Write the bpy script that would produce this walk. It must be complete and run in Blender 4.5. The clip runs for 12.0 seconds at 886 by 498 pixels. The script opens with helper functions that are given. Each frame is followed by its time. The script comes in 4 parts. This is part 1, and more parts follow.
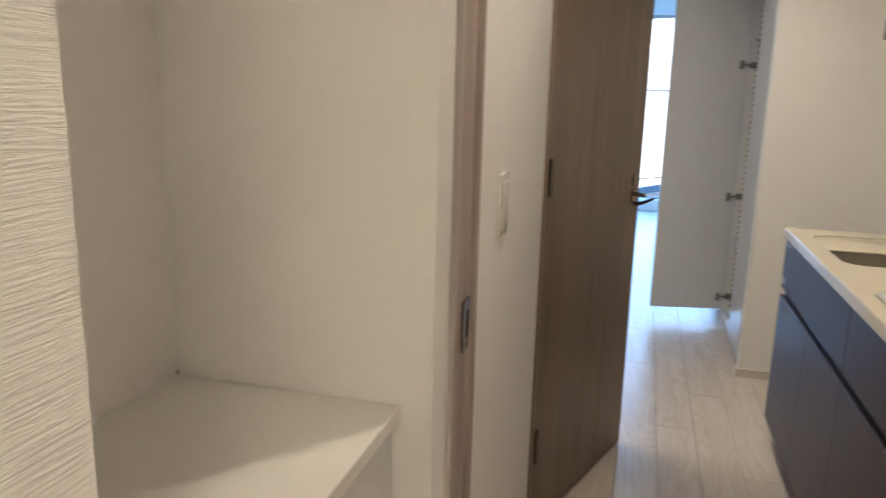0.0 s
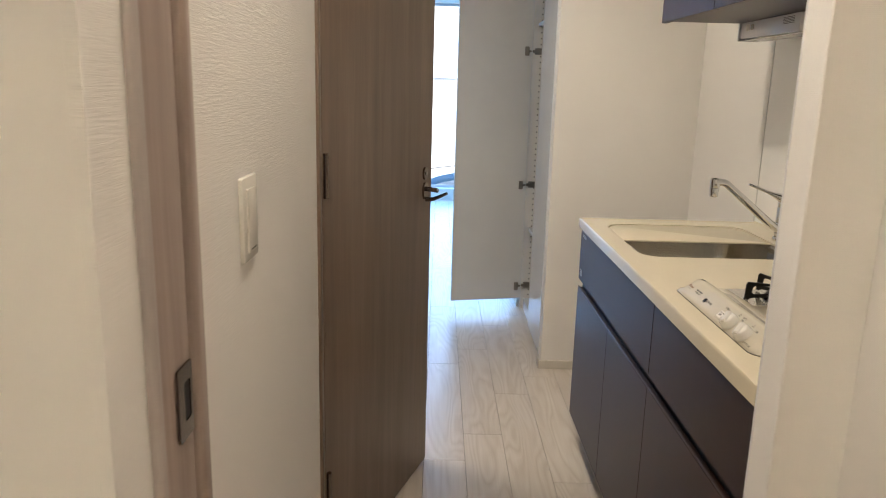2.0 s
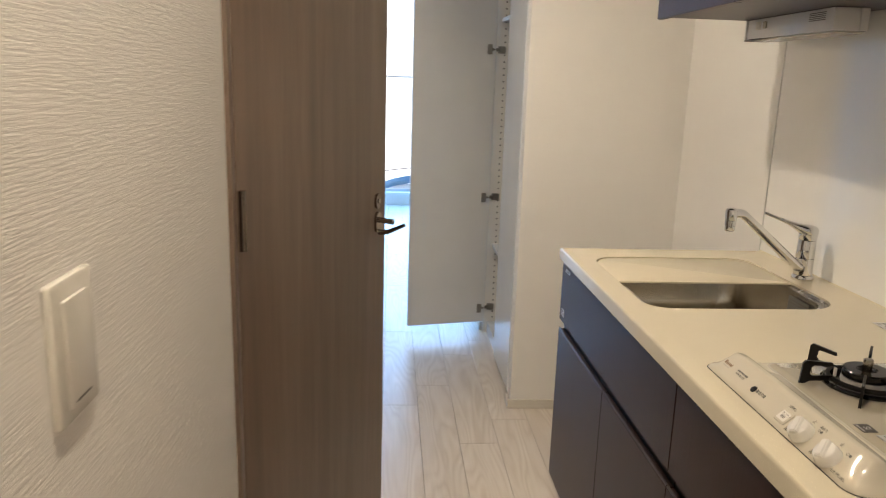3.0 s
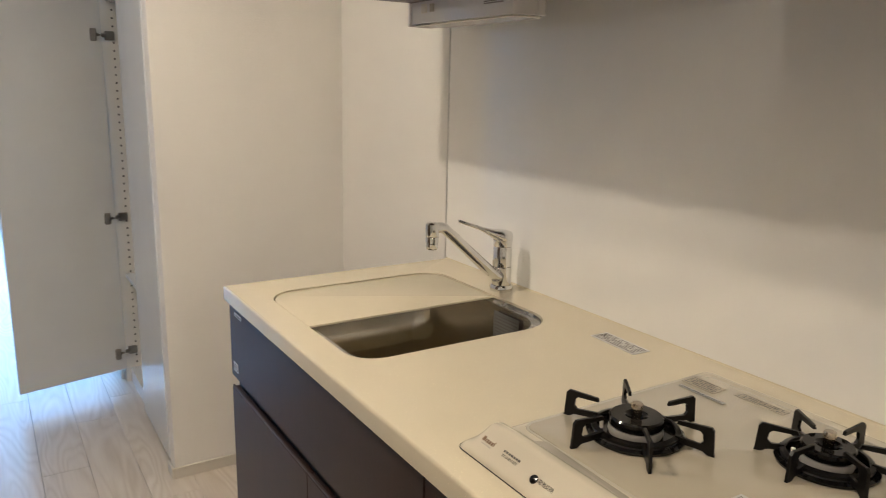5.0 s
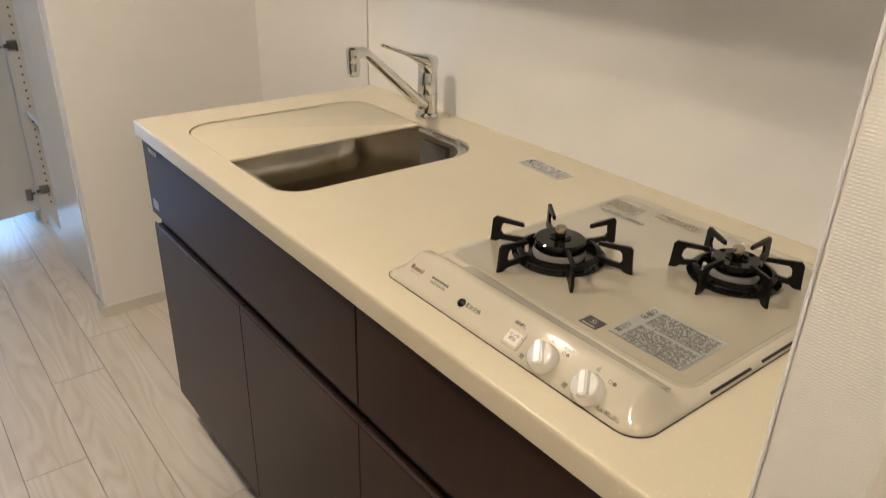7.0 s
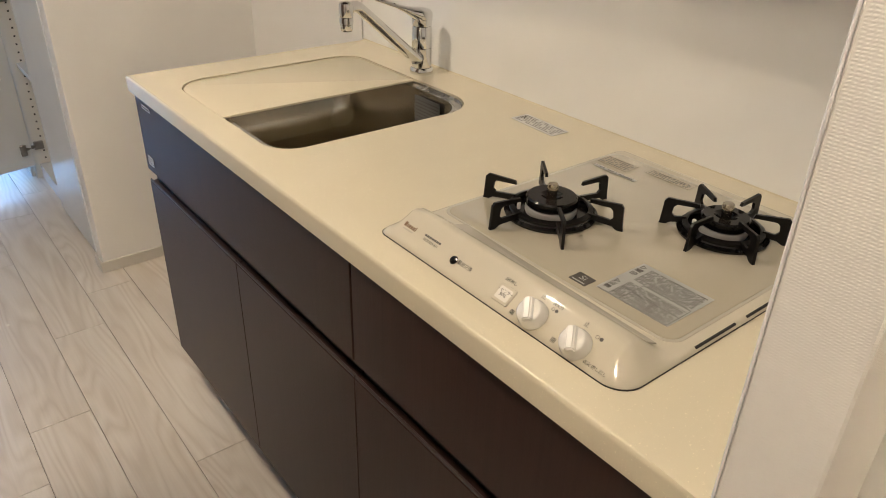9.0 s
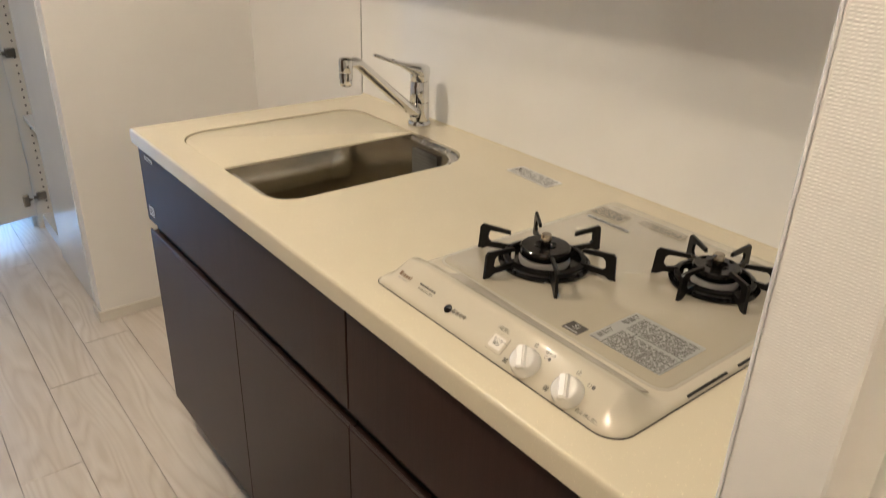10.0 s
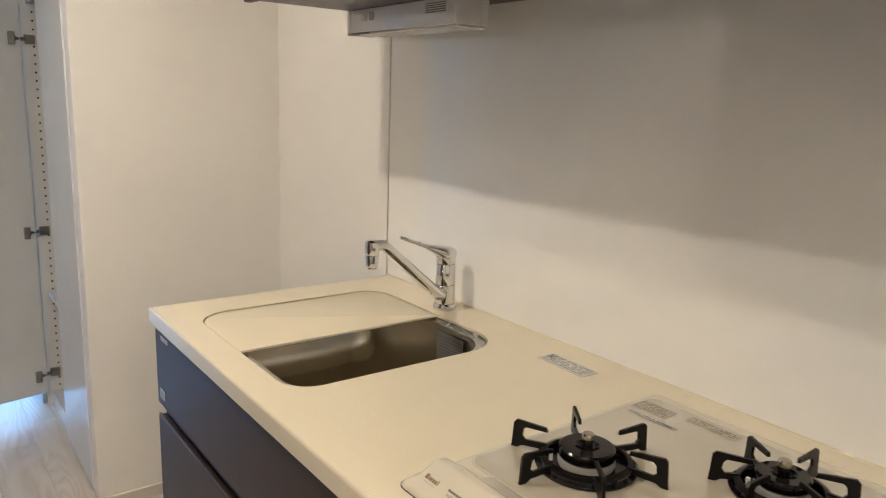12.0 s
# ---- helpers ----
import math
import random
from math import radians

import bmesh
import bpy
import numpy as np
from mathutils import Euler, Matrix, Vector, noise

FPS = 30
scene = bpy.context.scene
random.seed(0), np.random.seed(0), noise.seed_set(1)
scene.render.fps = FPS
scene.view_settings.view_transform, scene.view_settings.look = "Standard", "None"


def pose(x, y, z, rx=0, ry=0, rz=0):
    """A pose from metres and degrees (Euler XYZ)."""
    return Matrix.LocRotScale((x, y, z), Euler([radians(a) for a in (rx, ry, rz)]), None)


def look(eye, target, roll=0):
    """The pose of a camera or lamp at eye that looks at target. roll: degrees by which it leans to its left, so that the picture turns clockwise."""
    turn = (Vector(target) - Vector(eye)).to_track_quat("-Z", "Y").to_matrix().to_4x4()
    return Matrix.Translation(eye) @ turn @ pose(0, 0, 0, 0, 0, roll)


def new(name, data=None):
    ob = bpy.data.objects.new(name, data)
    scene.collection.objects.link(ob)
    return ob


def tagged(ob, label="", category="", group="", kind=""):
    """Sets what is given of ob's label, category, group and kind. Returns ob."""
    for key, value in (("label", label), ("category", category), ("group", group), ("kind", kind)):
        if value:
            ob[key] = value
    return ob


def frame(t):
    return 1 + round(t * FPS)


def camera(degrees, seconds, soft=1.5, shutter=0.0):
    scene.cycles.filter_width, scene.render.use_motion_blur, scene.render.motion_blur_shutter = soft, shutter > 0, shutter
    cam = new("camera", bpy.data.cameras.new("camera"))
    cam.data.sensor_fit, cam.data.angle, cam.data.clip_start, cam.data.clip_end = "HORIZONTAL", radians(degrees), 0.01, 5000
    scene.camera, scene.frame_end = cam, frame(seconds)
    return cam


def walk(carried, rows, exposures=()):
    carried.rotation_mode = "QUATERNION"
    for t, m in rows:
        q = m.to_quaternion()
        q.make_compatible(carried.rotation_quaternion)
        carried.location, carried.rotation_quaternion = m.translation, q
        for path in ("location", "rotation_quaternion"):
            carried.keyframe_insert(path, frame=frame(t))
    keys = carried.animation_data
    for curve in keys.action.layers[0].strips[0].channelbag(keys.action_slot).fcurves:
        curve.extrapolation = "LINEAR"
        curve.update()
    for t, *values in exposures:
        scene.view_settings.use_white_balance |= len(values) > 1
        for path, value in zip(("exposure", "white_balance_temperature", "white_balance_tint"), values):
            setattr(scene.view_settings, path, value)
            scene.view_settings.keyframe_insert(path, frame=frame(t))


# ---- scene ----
# Light levels
EXPOSURE = 2.0
SKY = 0.14
WARM, COOL = (1.0, 0.865, 0.697), (0.19, 0.48, 1.0)
KITCHEN_W, HALL_W, ENTRY_FILL_W, WINDOW_W = 3.7, 2.05, 1.0, 34.0

cam = camera(62.6, 12.0, soft=1.0, shutter=0.35)
PATH = [
    (0, (0.426, 5.841, 1.315), (-0.083, 7.729, 0.886), 1.4),
    (0.5, (0.411, 5.844, 1.316), (0.217, 7.789, 0.888), 1.5),
    (1, (0.411, 5.867, 1.299), (0.357, 7.82, 0.869), 1.5),
    (1.5, (0.441, 5.983, 1.302), (0.437, 7.935, 0.867), 1.5),
    (2, (0.446, 6.169, 1.297), (0.464, 8.12, 0.856), 1.5),
    (2.5, (0.429, 6.386, 1.316), (0.483, 8.335, 0.872), 1.5),
    (2.7, (0.43, 6.477, 1.323), (0.506, 8.425, 0.876), 1.7),
    (4.3, (0.499, 6.98, 1.329), (1.282, 8.767, 0.889), 1.2),
    (4.5, (0.505, 7.01, 1.327), (1.388, 8.751, 0.89), 1.3),
    (5, (0.496, 7.038, 1.321), (1.545, 8.684, 0.883), 1.3),
    (5.5, (0.508, 7.04, 1.319), (1.641, 8.625, 0.865), 1.4),
    (6, (0.504, 7.044, 1.32), (1.676, 8.574, 0.789), 1.5),
    (6.5, (0.505, 7.046, 1.318), (1.669, 8.514, 0.618), 1.8),
    (7, (0.508, 7.05, 1.316), (1.637, 8.452, 0.443), 1.8),
    (7.5, (0.508, 7.049, 1.319), (1.606, 8.404, 0.341), 1.8),
    (9.5, (0.508, 7.032, 1.328), (1.607, 8.382, 0.343), 1.8),
    (10, (0.505, 7.025, 1.33), (1.642, 8.427, 0.47), 1.9),
    (10.5, (0.509, 7.024, 1.331), (1.699, 8.505, 0.707), 1.8),
    (11, (0.515, 7.023, 1.33), (1.727, 8.543, 0.857), 1.8),
    (11.5, (0.517, 7.031, 1.335), (1.731, 8.566, 0.922), 1.9),
    (12, (0.536, 7.091, 1.323), (1.715, 8.654, 0.917), 2.0),
]
walk(cam, [(t, look(eye, target, roll)) for t, eye, target, roll in PATH], [(0, EXPOSURE - 0.22, 6250, 10), (0.6, EXPOSURE - 0.06, 6000, 10), (1.5, EXPOSURE - 0.10, 6100, 10), (2.6, EXPOSURE + 0.0, 6650, 10), (4.5, EXPOSURE - 0.06, 6400, 10), (6.0, EXPOSURE + 0.04, 6550, 10), (10.0, EXPOSURE + 0.07, 6550, 10), (12.0, EXPOSURE + 0.12, 6300, 10)])
from mathutils.geometry import tessellate_polygon

# ---- world, sun, lamps ----
world = bpy.data.worlds.new("sky")
scene.world = world
world.use_nodes = True
wn = world.node_tree.nodes
sky = wn.new("ShaderNodeTexSky")
sky.sky_type, sky.sun_disc = "NISHITA", False
sky.sun_elevation, sky.sun_rotation = radians(42), radians(140)
world.node_tree.links.new(sky.outputs[0], wn["Background"].inputs[0])
wn["Background"].inputs[1].default_value = SKY


def lamp(name, kind, m, energy, color, size=0.1, size_y=None, spread=None):
    data = bpy.data.lights.new(name, kind)
    data.energy, data.color = energy, color
    if kind == "AREA":
        data.shape, data.size = ("RECTANGLE" if size_y else "DISK"), size
        if size_y:
            data.size_y = size_y
        if spread:
            data.spread = radians(spread)
    ob = new(name, data)
    ob.matrix_world = m
    return ob


sun_dir = Vector((math.sin(radians(140)) * math.cos(radians(42)), math.cos(radians(140)) * math.cos(radians(42)), math.sin(radians(42))))
sun = lamp("sun", "SUN", look(sun_dir * 20, (0, 0, 0)), 3.0, (1.0, 0.95, 0.88))
sun.data.angle = radians(0.5)
lamp("kitchen_downlight_glow", "AREA", look((0.33, 8.56, 2.37), (0.33, 8.56, 0)), KITCHEN_W, WARM, 0.09, spread=158)
lamp("hall_downlight_glow", "AREA", look((0.49, 7.17, 2.385), (0.49, 7.17, 0)), HALL_W, WARM, 0.09, spread=152)
# Broad soft fill added for the entry and niche; no fixture known there.
lamp("entry_fill_glow", "AREA", look((0.60, 5.15, 2.385), (0.60, 5.15, 0)), ENTRY_FILL_W, (1.0, 0.88, 0.745), 0.38)
lamp("window_skylight", "AREA", look((-0.13, 14.43, 1.2), (-0.13, 10.0, 0.7)), WINDOW_W, COOL, 3.1, 2.0)


# ---- materials ----
def mat(name, color, rough=0.5, metal=0.0, coat=0.0, spec=0.5):
    m = bpy.data.materials.new(name)
    m.use_nodes = True
    b = m.node_tree.nodes["Principled BSDF"]
    b.inputs["Base Color"].default_value = (*color, 1)
    b.inputs["Roughness"].default_value = rough
    b.inputs["Metallic"].default_value = metal
    b.inputs["Coat Weight"].default_value = coat
    b.inputs["Specular IOR Level"].default_value = spec
    return m


def nodes_of(m):
    nt = m.node_tree
    return nt, nt.nodes["Principled BSDF"]


def coords(nt, scale=(1, 1, 1), space="Object", shift_by_object=False):
    tc = nt.nodes.new("ShaderNodeTexCoord")
    mp = nt.nodes.new("ShaderNodeMapping")
    mp.inputs["Scale"].default_value = scale
    nt.links.new(tc.outputs[space], mp.inputs["Vector"])
    if shift_by_object:
        oi = nt.nodes.new("ShaderNodeObjectInfo")
        mul = nt.nodes.new("ShaderNodeVectorMath")
        mul.operation = "SCALE"
        mul.inputs[0].default_value = (31.0, 47.0, 13.0)
        nt.links.new(oi.outputs["Random"], mul.inputs["Scale"])
        nt.links.new(mul.outputs[0], mp.inputs["Location"])
    return mp.outputs[0]


def noise_tex(nt, vec, scale, detail=3.0, rough=0.55, distortion=0.0):
    n = nt.nodes.new("ShaderNodeTexNoise")
    n.inputs["Scale"].default_value = scale
    n.inputs["Detail"].default_value = detail
    n.inputs["Roughness"].default_value = rough
    n.inputs["Distortion"].default_value = distortion
    nt.links.new(vec, n.inputs["Vector"])
    return n.outputs["Fac"]


def ramp(nt, fac, stops):
    r = nt.nodes.new("ShaderNodeValToRGB")
    while len(r.color_ramp.elements) < len(stops):
        r.color_ramp.elements.new(0.5)
    for e, (p, c) in zip(r.color_ramp.elements, stops):
        e.position, e.color = p, (*c, 1)
    nt.links.new(fac, r.inputs[0])
    return r.outputs[0]


def mix(nt, fac, a, b, blend="MIX"):
    x = nt.nodes.new("ShaderNodeMix")
    x.data_type, x.blend_type = "RGBA", blend
    for sock, v in ((x.inputs["Factor"], fac), (x.inputs["A"], a), (x.inputs["B"], b)):
        if isinstance(v, bpy.types.NodeSocket):
            nt.links.new(v, sock)
        else:
            sock.default_value = v if isinstance(v, float) else (*v, 1)
    return x.outputs["Result"]


def bump(nt, b, height, strength, dist, before=None):
    n = nt.nodes.new("ShaderNodeBump")
    n.inputs["Strength"].default_value = strength
    n.inputs["Distance"].default_value = dist
    nt.links.new(height, n.inputs["Height"])
    if before:
        nt.links.new(before, n.inputs["Normal"])
    nt.links.new(n.outputs[0], b.inputs["Normal"])
    return n.outputs[0]


def rough_vary(nt, b, vec, scale, lo, hi):
    mr = nt.nodes.new("ShaderNodeMapRange")
    mr.inputs["To Min"].default_value, mr.inputs["To Max"].default_value = lo * 0.8 + hi * 0.2, lo * 0.65 + hi * 0.35
    nt.links.new(noise_tex(nt, vec, scale, 3), mr.inputs["Value"])
    nt.links.new(mr.outputs[0], b.inputs["Roughness"])


def wallpaper(name, color, scale, strength, fine=0.0):
    """Vinyl wallpaper; scale: how much finer the relief is along x, y, z."""
    m = mat(name, color, 0.62, spec=0.35)
    nt, b = nodes_of(m)
    v = coords(nt, scale)
    h = noise_tex(nt, v, 1.0, 3.0, 0.5, 0.6)
    nrm = bump(nt, b, h, strength, 0.004)
    v2 = coords(nt)
    if fine:
        bump(nt, b, noise_tex(nt, v2, 700, 2), fine, 0.001, nrm)
    tint = ramp(nt, noise_tex(nt, v2, 1.3, 3), [(0.3, tuple(c * 0.97 for c in color)), (0.7, color)])
    nt.links.new(tint, b.inputs["Base Color"])
    return m


WALL = (0.86, 0.836, 0.797)
M_WAVE = wallpaper("wavy_vinyl_wallpaper", WALL, (24, 24, 400), 0.25, 0.05)
M_PLAIN = wallpaper("plain_vinyl_wallpaper", WALL, (60, 60, 220), 0.12, 0.1)
M_SMOOTH = wallpaper("smooth_vinyl_wallpaper", WALL, (60, 60, 120), 0.05, 0.05)
M_CEIL = wallpaper("ceiling_paper", (0.86, 0.845, 0.81), (90, 90, 90), 0.2)


def weave():
    m = mat("woven_vinyl_wallpaper", WALL, 0.62, spec=0.35)
    nt, b = nodes_of(m)
    split = nt.nodes.new("ShaderNodeSeparateXYZ")
    nt.links.new(coords(nt), split.inputs[0])

    def calc(kind, p, q):
        node = nt.nodes.new("ShaderNodeMath")
        node.operation = kind
        for sock, value in ((node.inputs[0], p), (node.inputs[1], q)):
            if isinstance(value, bpy.types.NodeSocket):
                nt.links.new(value, sock)
            elif value is not None:
                sock.default_value = value
        return node.outputs[0]

    across = calc("ADD", split.outputs["X"], split.outputs["Y"])
    sway = noise_tex(nt, coords(nt, (120, 120, 120)), 1.0, 1.0)
    weft = calc("SINE", calc("ADD", calc("MULTIPLY", split.outputs["Z"], 2 * math.pi / 0.0025), calc("MULTIPLY", sway, 5.0)), None)
    sway_2 = noise_tex(nt, coords(nt, (200, 200, 330)), 1.0, 1.0)
    warp = calc("SINE", calc("ADD", calc("MULTIPLY", across, 2 * math.pi / 0.0042), calc("MULTIPLY", sway_2, 9.0)), None)
    h = calc("MULTIPLY", weft, calc("ADD", calc("MULTIPLY", warp, 0.45), 0.55))
    bump(nt, b, h, 0.31, 0.00036)
    return m


M_WEAVE = weave()


def floor_wood():
    """Whitish oak: fine contour-like figure, fine pores, each board in its own tone."""
    m = mat("pale_oak_board", (0.55, 0.47, 0.39), 0.34, coat=0.08, spec=0.4)
    nt, b = nodes_of(m)
    b.inputs["Coat Roughness"].default_value = 0.22
    v = coords(nt, (9.0, 1.3, 3.0), shift_by_object=True)
    hill = noise_tex(nt, v, 1.0, 1.6, 0.35, 0.35)
    times = nt.nodes.new("ShaderNodeMath")
    times.operation = "MULTIPLY"
    times.inputs[1].default_value = 88.0
    nt.links.new(hill, times.inputs[0])
    wave = nt.nodes.new("ShaderNodeMath")
    wave.operation = "SINE"
    nt.links.new(times.outputs[0], wave.inputs[0])
    half = nt.nodes.new("ShaderNodeMath")
    half.operation = "MULTIPLY_ADD"
    half.inputs[1].default_value, half.inputs[2].default_value = 0.5, 0.5
    nt.links.new(wave.outputs[0], half.inputs[0])
    figure = ramp(nt, half.outputs[0], [(0.0, (0.650, 0.582, 0.508)), (0.25, (0.690, 0.626, 0.553)), (0.6, (0.708, 0.646, 0.574)), (1.0, (0.738, 0.680, 0.610))])
    calm = ramp(nt, noise_tex(nt, coords(nt, (11.0, 1.7, 3.0), shift_by_object=True), 1.0, 2.0), [(0.33, (0, 0, 0)), (0.52, (1, 1, 1))])
    figure = mix(nt, calm, (0.712, 0.652, 0.583), figure)
    v2 = coords(nt, (220.0, 5.0, 40.0), shift_by_object=True)
    grain = ramp(nt, noise_tex(nt, v2, 1.0, 3.0), [(0.3, (0.95, 0.95, 0.95)), (0.62, (1, 1, 1))])
    c = mix(nt, 1.0, figure, grain, "MULTIPLY")
    v3 = coords(nt, (16.0, 2.2, 3.0), shift_by_object=True)
    blotch = ramp(nt, noise_tex(nt, v3, 1.0, 2.0, 0.5, 0.8), [(0.3, (0.90, 0.875, 0.85)), (0.7, (1.0, 1.0, 1.0))])
    c = mix(nt, 1.0, c, blotch, "MULTIPLY")
    oi = nt.nodes.new("ShaderNodeObjectInfo")
    tone = ramp(nt, oi.outputs["Random"], [(0.0, (0.90, 0.89, 0.88)), (1.0, (1.0, 1.0, 1.0))])
    c = mix(nt, 1.0, c, tone, "MULTIPLY")
    nt.links.new(c, b.inputs["Base Color"])
    rough_vary(nt, b, v2, 1.0, 0.3, 0.42)
    bump(nt, b, noise_tex(nt, v2, 1.0, 3.0), 0.06, 0.001)
    return m


def grain_wood(name, dark, light, rough=0.45, bands=70.0, wide=0.06):
    """Vertical straight grain, printed on a sheet."""
    m = mat(name, light, rough)
    nt, b = nodes_of(m)
    v = coords(nt, (bands, bands, 1.6))
    g = ramp(nt, noise_tex(nt, v, 1.0, 5.0, 0.62, 0.5), [(0.3, dark), (0.68, light)])
    v2 = coords(nt, (bands * 8, bands * 8, 6.0))
    f = ramp(nt, noise_tex(nt, v2, 1.0, 2.0), [(0.35, (0.95, 0.95, 0.95)), (0.6, (1, 1, 1))])
    c = mix(nt, 1.0, g, f, "MULTIPLY")
    v3 = coords(nt, (13.0, 13.0, 0.45))
    broad = ramp(nt, noise_tex(nt, v3, 1.0, 2.0, 0.5, 0.4), [(0.35, (1.0 - wide, 1.0 - wide, 1.0 - wide)), (0.65, (1.0, 1.0, 1.0))])
    c = mix(nt, 1.0, c, broad, "MULTIPLY")
    nt.links.new(c, b.inputs["Base Color"])
    bump(nt, b, noise_tex(nt, v2, 1.0, 2.0), 0.08, 0.001)
    return m


def plastic(name, color, rough=0.35, coat=0.0, speck=0.0):
    m = mat(name, color, rough, coat=coat)
    nt, b = nodes_of(m)
    v = coords(nt)
    tint = ramp(nt, noise_tex(nt, v, 6.0, 4), [(0.3, tuple(c * 0.965 for c in color)), (0.7, color)])
    if speck:
        dots = ramp(nt, noise_tex(nt, v, 430.0, 1.0), [(0.69, (0, 0, 0)), (0.75, (1, 1, 1))])
        tint = mix(nt, dots, tint, tuple(min(1.0, c * (1 + speck)) for c in color))
    nt.links.new(tint, b.inputs["Base Color"])
    rough_vary(nt, b, v, 14.0, rough * 0.85, rough * 1.2)
    return m


def metal(name, color, rough=0.25, brushed=None):
    m = mat(name, color, rough, 1.0)
    nt, b = nodes_of(m)
    v = coords(nt, brushed or (1, 1, 1))
    rough_vary(nt, b, v, 1.0 if brushed else 40.0, rough * 0.75, rough * 1.3)
    if brushed:
        bump(nt, b, noise_tex(nt, v, 1.0, 3), 0.06, 0.0006)
    return m


M_BOARD = floor_wood()
M_DOOR = grain_wood("taupe_wood_grain_sheet", (0.175, 0.117, 0.081), (0.240, 0.168, 0.121), 0.38, 22.0, 0.20)
M_JAMB = grain_wood("pinkish_ash_grain_sheet", (0.35, 0.27, 0.225), (0.53, 0.43, 0.38), 0.45, 30.0, 0.18)
M_BEAD = grain_wood("greyish_pink_edge_sheet", (0.42, 0.375, 0.35), (0.50, 0.45, 0.42), 0.4, 30.0)
M_CAB = grain_wood("dark_plum_brown_laminate", (0.032, 0.0150, 0.0112), (0.042, 0.0200, 0.0152), 0.36, 90.0)
M_CAB.node_tree.nodes["Principled BSDF"].inputs["Specular IOR Level"].default_value = 0.28
M_CABSIDE = plastic("dark_plum_edge", (0.045, 0.032, 0.03), 0.4)
M_RAIL = plastic("black_grip_rail", (0.012, 0.010, 0.010), 0.35)
M_TOP = plastic("cream_artificial_marble", (0.705, 0.632, 0.475), 0.23, 0.0, 0.16)
M_WHITE = plastic("white_melamine", (0.74, 0.75, 0.75), 0.26)
M_SHOE = plastic("white_shoe_cabinet_top", (0.78, 0.75, 0.70), 0.38)
M_TRIM = plastic("cream_vinyl_trim", (0.70, 0.66, 0.59), 0.4)
M_SWITCH = plastic("ivory_switch_plastic", (0.76, 0.73, 0.66), 0.28)
M_LAMPW = plastic("white_lamp_casing", (0.88, 0.88, 0.90), 0.2, 0.4)
M_SPLASH = plastic("glossy_white_kitchen_panel", (0.90, 0.892, 0.868), 0.35, 1.0)
for key, value in (("Coat IOR", 1.75), ("Coat Roughness", 0.055), ("IOR", 1.5)):
    M_SPLASH.node_tree.nodes["Principled BSDF"].inputs[key].default_value = value
M_STEEL = metal("satin_stainless_sink", (0.68, 0.64, 0.56), 0.27)
M_FLANGE = metal("stainless_sink_rim", (0.60, 0.58, 0.54), 0.3)
M_CHROME = metal("polished_chrome", (0.72, 0.72, 0.72), 0.045)
M_NICKEL = metal("satin_nickel", (0.50, 0.47, 0.44), 0.30)
M_SENSOR = metal("bright_sensor_steel", (0.44, 0.39, 0.32), 0.22)
M_DARKMETAL = metal("dark_bronze_nickel", (0.20, 0.17, 0.145), 0.26)
M_PALELABEL = plastic("pale_grey_label", (0.60, 0.59, 0.56), 0.35)
M_GREYINK = plastic("grey_print", (0.22, 0.21, 0.20), 0.6)
M_EDGEALU = metal("brushed_aluminium_edge", (0.66, 0.65, 0.63), 0.42)
# White melamine made lighter and warmer, as lamplight tints the closet's far side.
M_LAMPLITSIDE = plastic("lamplit_cream_melamine", (0.80, 0.775, 0.72), 0.35)
M_UNDER = plastic("brown_underlay", (0.10, 0.075, 0.055), 0.8)
M_HINGE = metal("dull_zinc_hinge", (0.36, 0.34, 0.31), 0.38)
M_BLACK = plastic("black_enamel", (0.005, 0.0045, 0.0045), 0.12, 0.0)
M_BLACK.node_tree.nodes["Principled BSDF"].inputs["Specular IOR Level"].default_value = 0.35
M_HOODBLACK = plastic("satin_black_hood_steel", (0.008, 0.0075, 0.0075), 0.30)
M_HOODBLACK.node_tree.nodes["Principled BSDF"].inputs["Specular IOR Level"].default_value = 0.2
M_IRON = plastic("matt_black_cast_grate", (0.005, 0.0042, 0.0038), 0.38)
M_IRON.node_tree.nodes["Principled BSDF"].inputs["Specular IOR Level"].default_value = 0.25
M_ALU = plastic("cast_aluminium_burner", (0.40, 0.39, 0.37), 0.45)
M_HOB = plastic("cream_white_enamel", (0.60, 0.548, 0.44), 0.07, 0.0)
M_HOB.node_tree.nodes["Principled BSDF"].inputs["Specular IOR Level"].default_value = 0.36
M_HOBGLASS = plastic("beige_glass_plate", (0.47, 0.42, 0.325), 0.05, 0.7)
M_BAND = plastic("greyish_trim_band", (0.50, 0.46, 0.385), 0.25, 0.3)
M_KNOB = plastic("white_knob_plastic", (0.76, 0.735, 0.68), 0.2, 0.3)
M_INK = plastic("dark_grey_print", (0.09, 0.08, 0.07), 0.6)
M_BROWNINK = plastic("brown_print", (0.22, 0.13, 0.07), 0.6)
M_LABEL = plastic("silver_grey_label", (0.42, 0.42, 0.40), 0.35)
M_SINKLABEL = plastic("grey_foil_label", (0.13, 0.13, 0.125), 0.35)
M_PAPER = plastic("white_label", (0.75, 0.76, 0.76), 0.45)
M_DARK = plastic("dark_gasket_and_slot_shade", (0.02, 0.018, 0.016), 0.6)
M_HOLE = plastic("dark_hole_shade_and_cable", (0.02, 0.018, 0.016), 0.8)
M_ALUF = metal("anodised_window_frame", (0.55, 0.56, 0.58), 0.4)
M_CONC = plastic("pale_balcony_mortar", (0.42, 0.42, 0.41), 0.8)
M_PARA = plastic("white_parapet_paint", (0.75, 0.76, 0.77), 0.7)
M_BLUE = plastic("pale_blue_vinyl_hose", (0.22, 0.42, 0.62), 0.5)
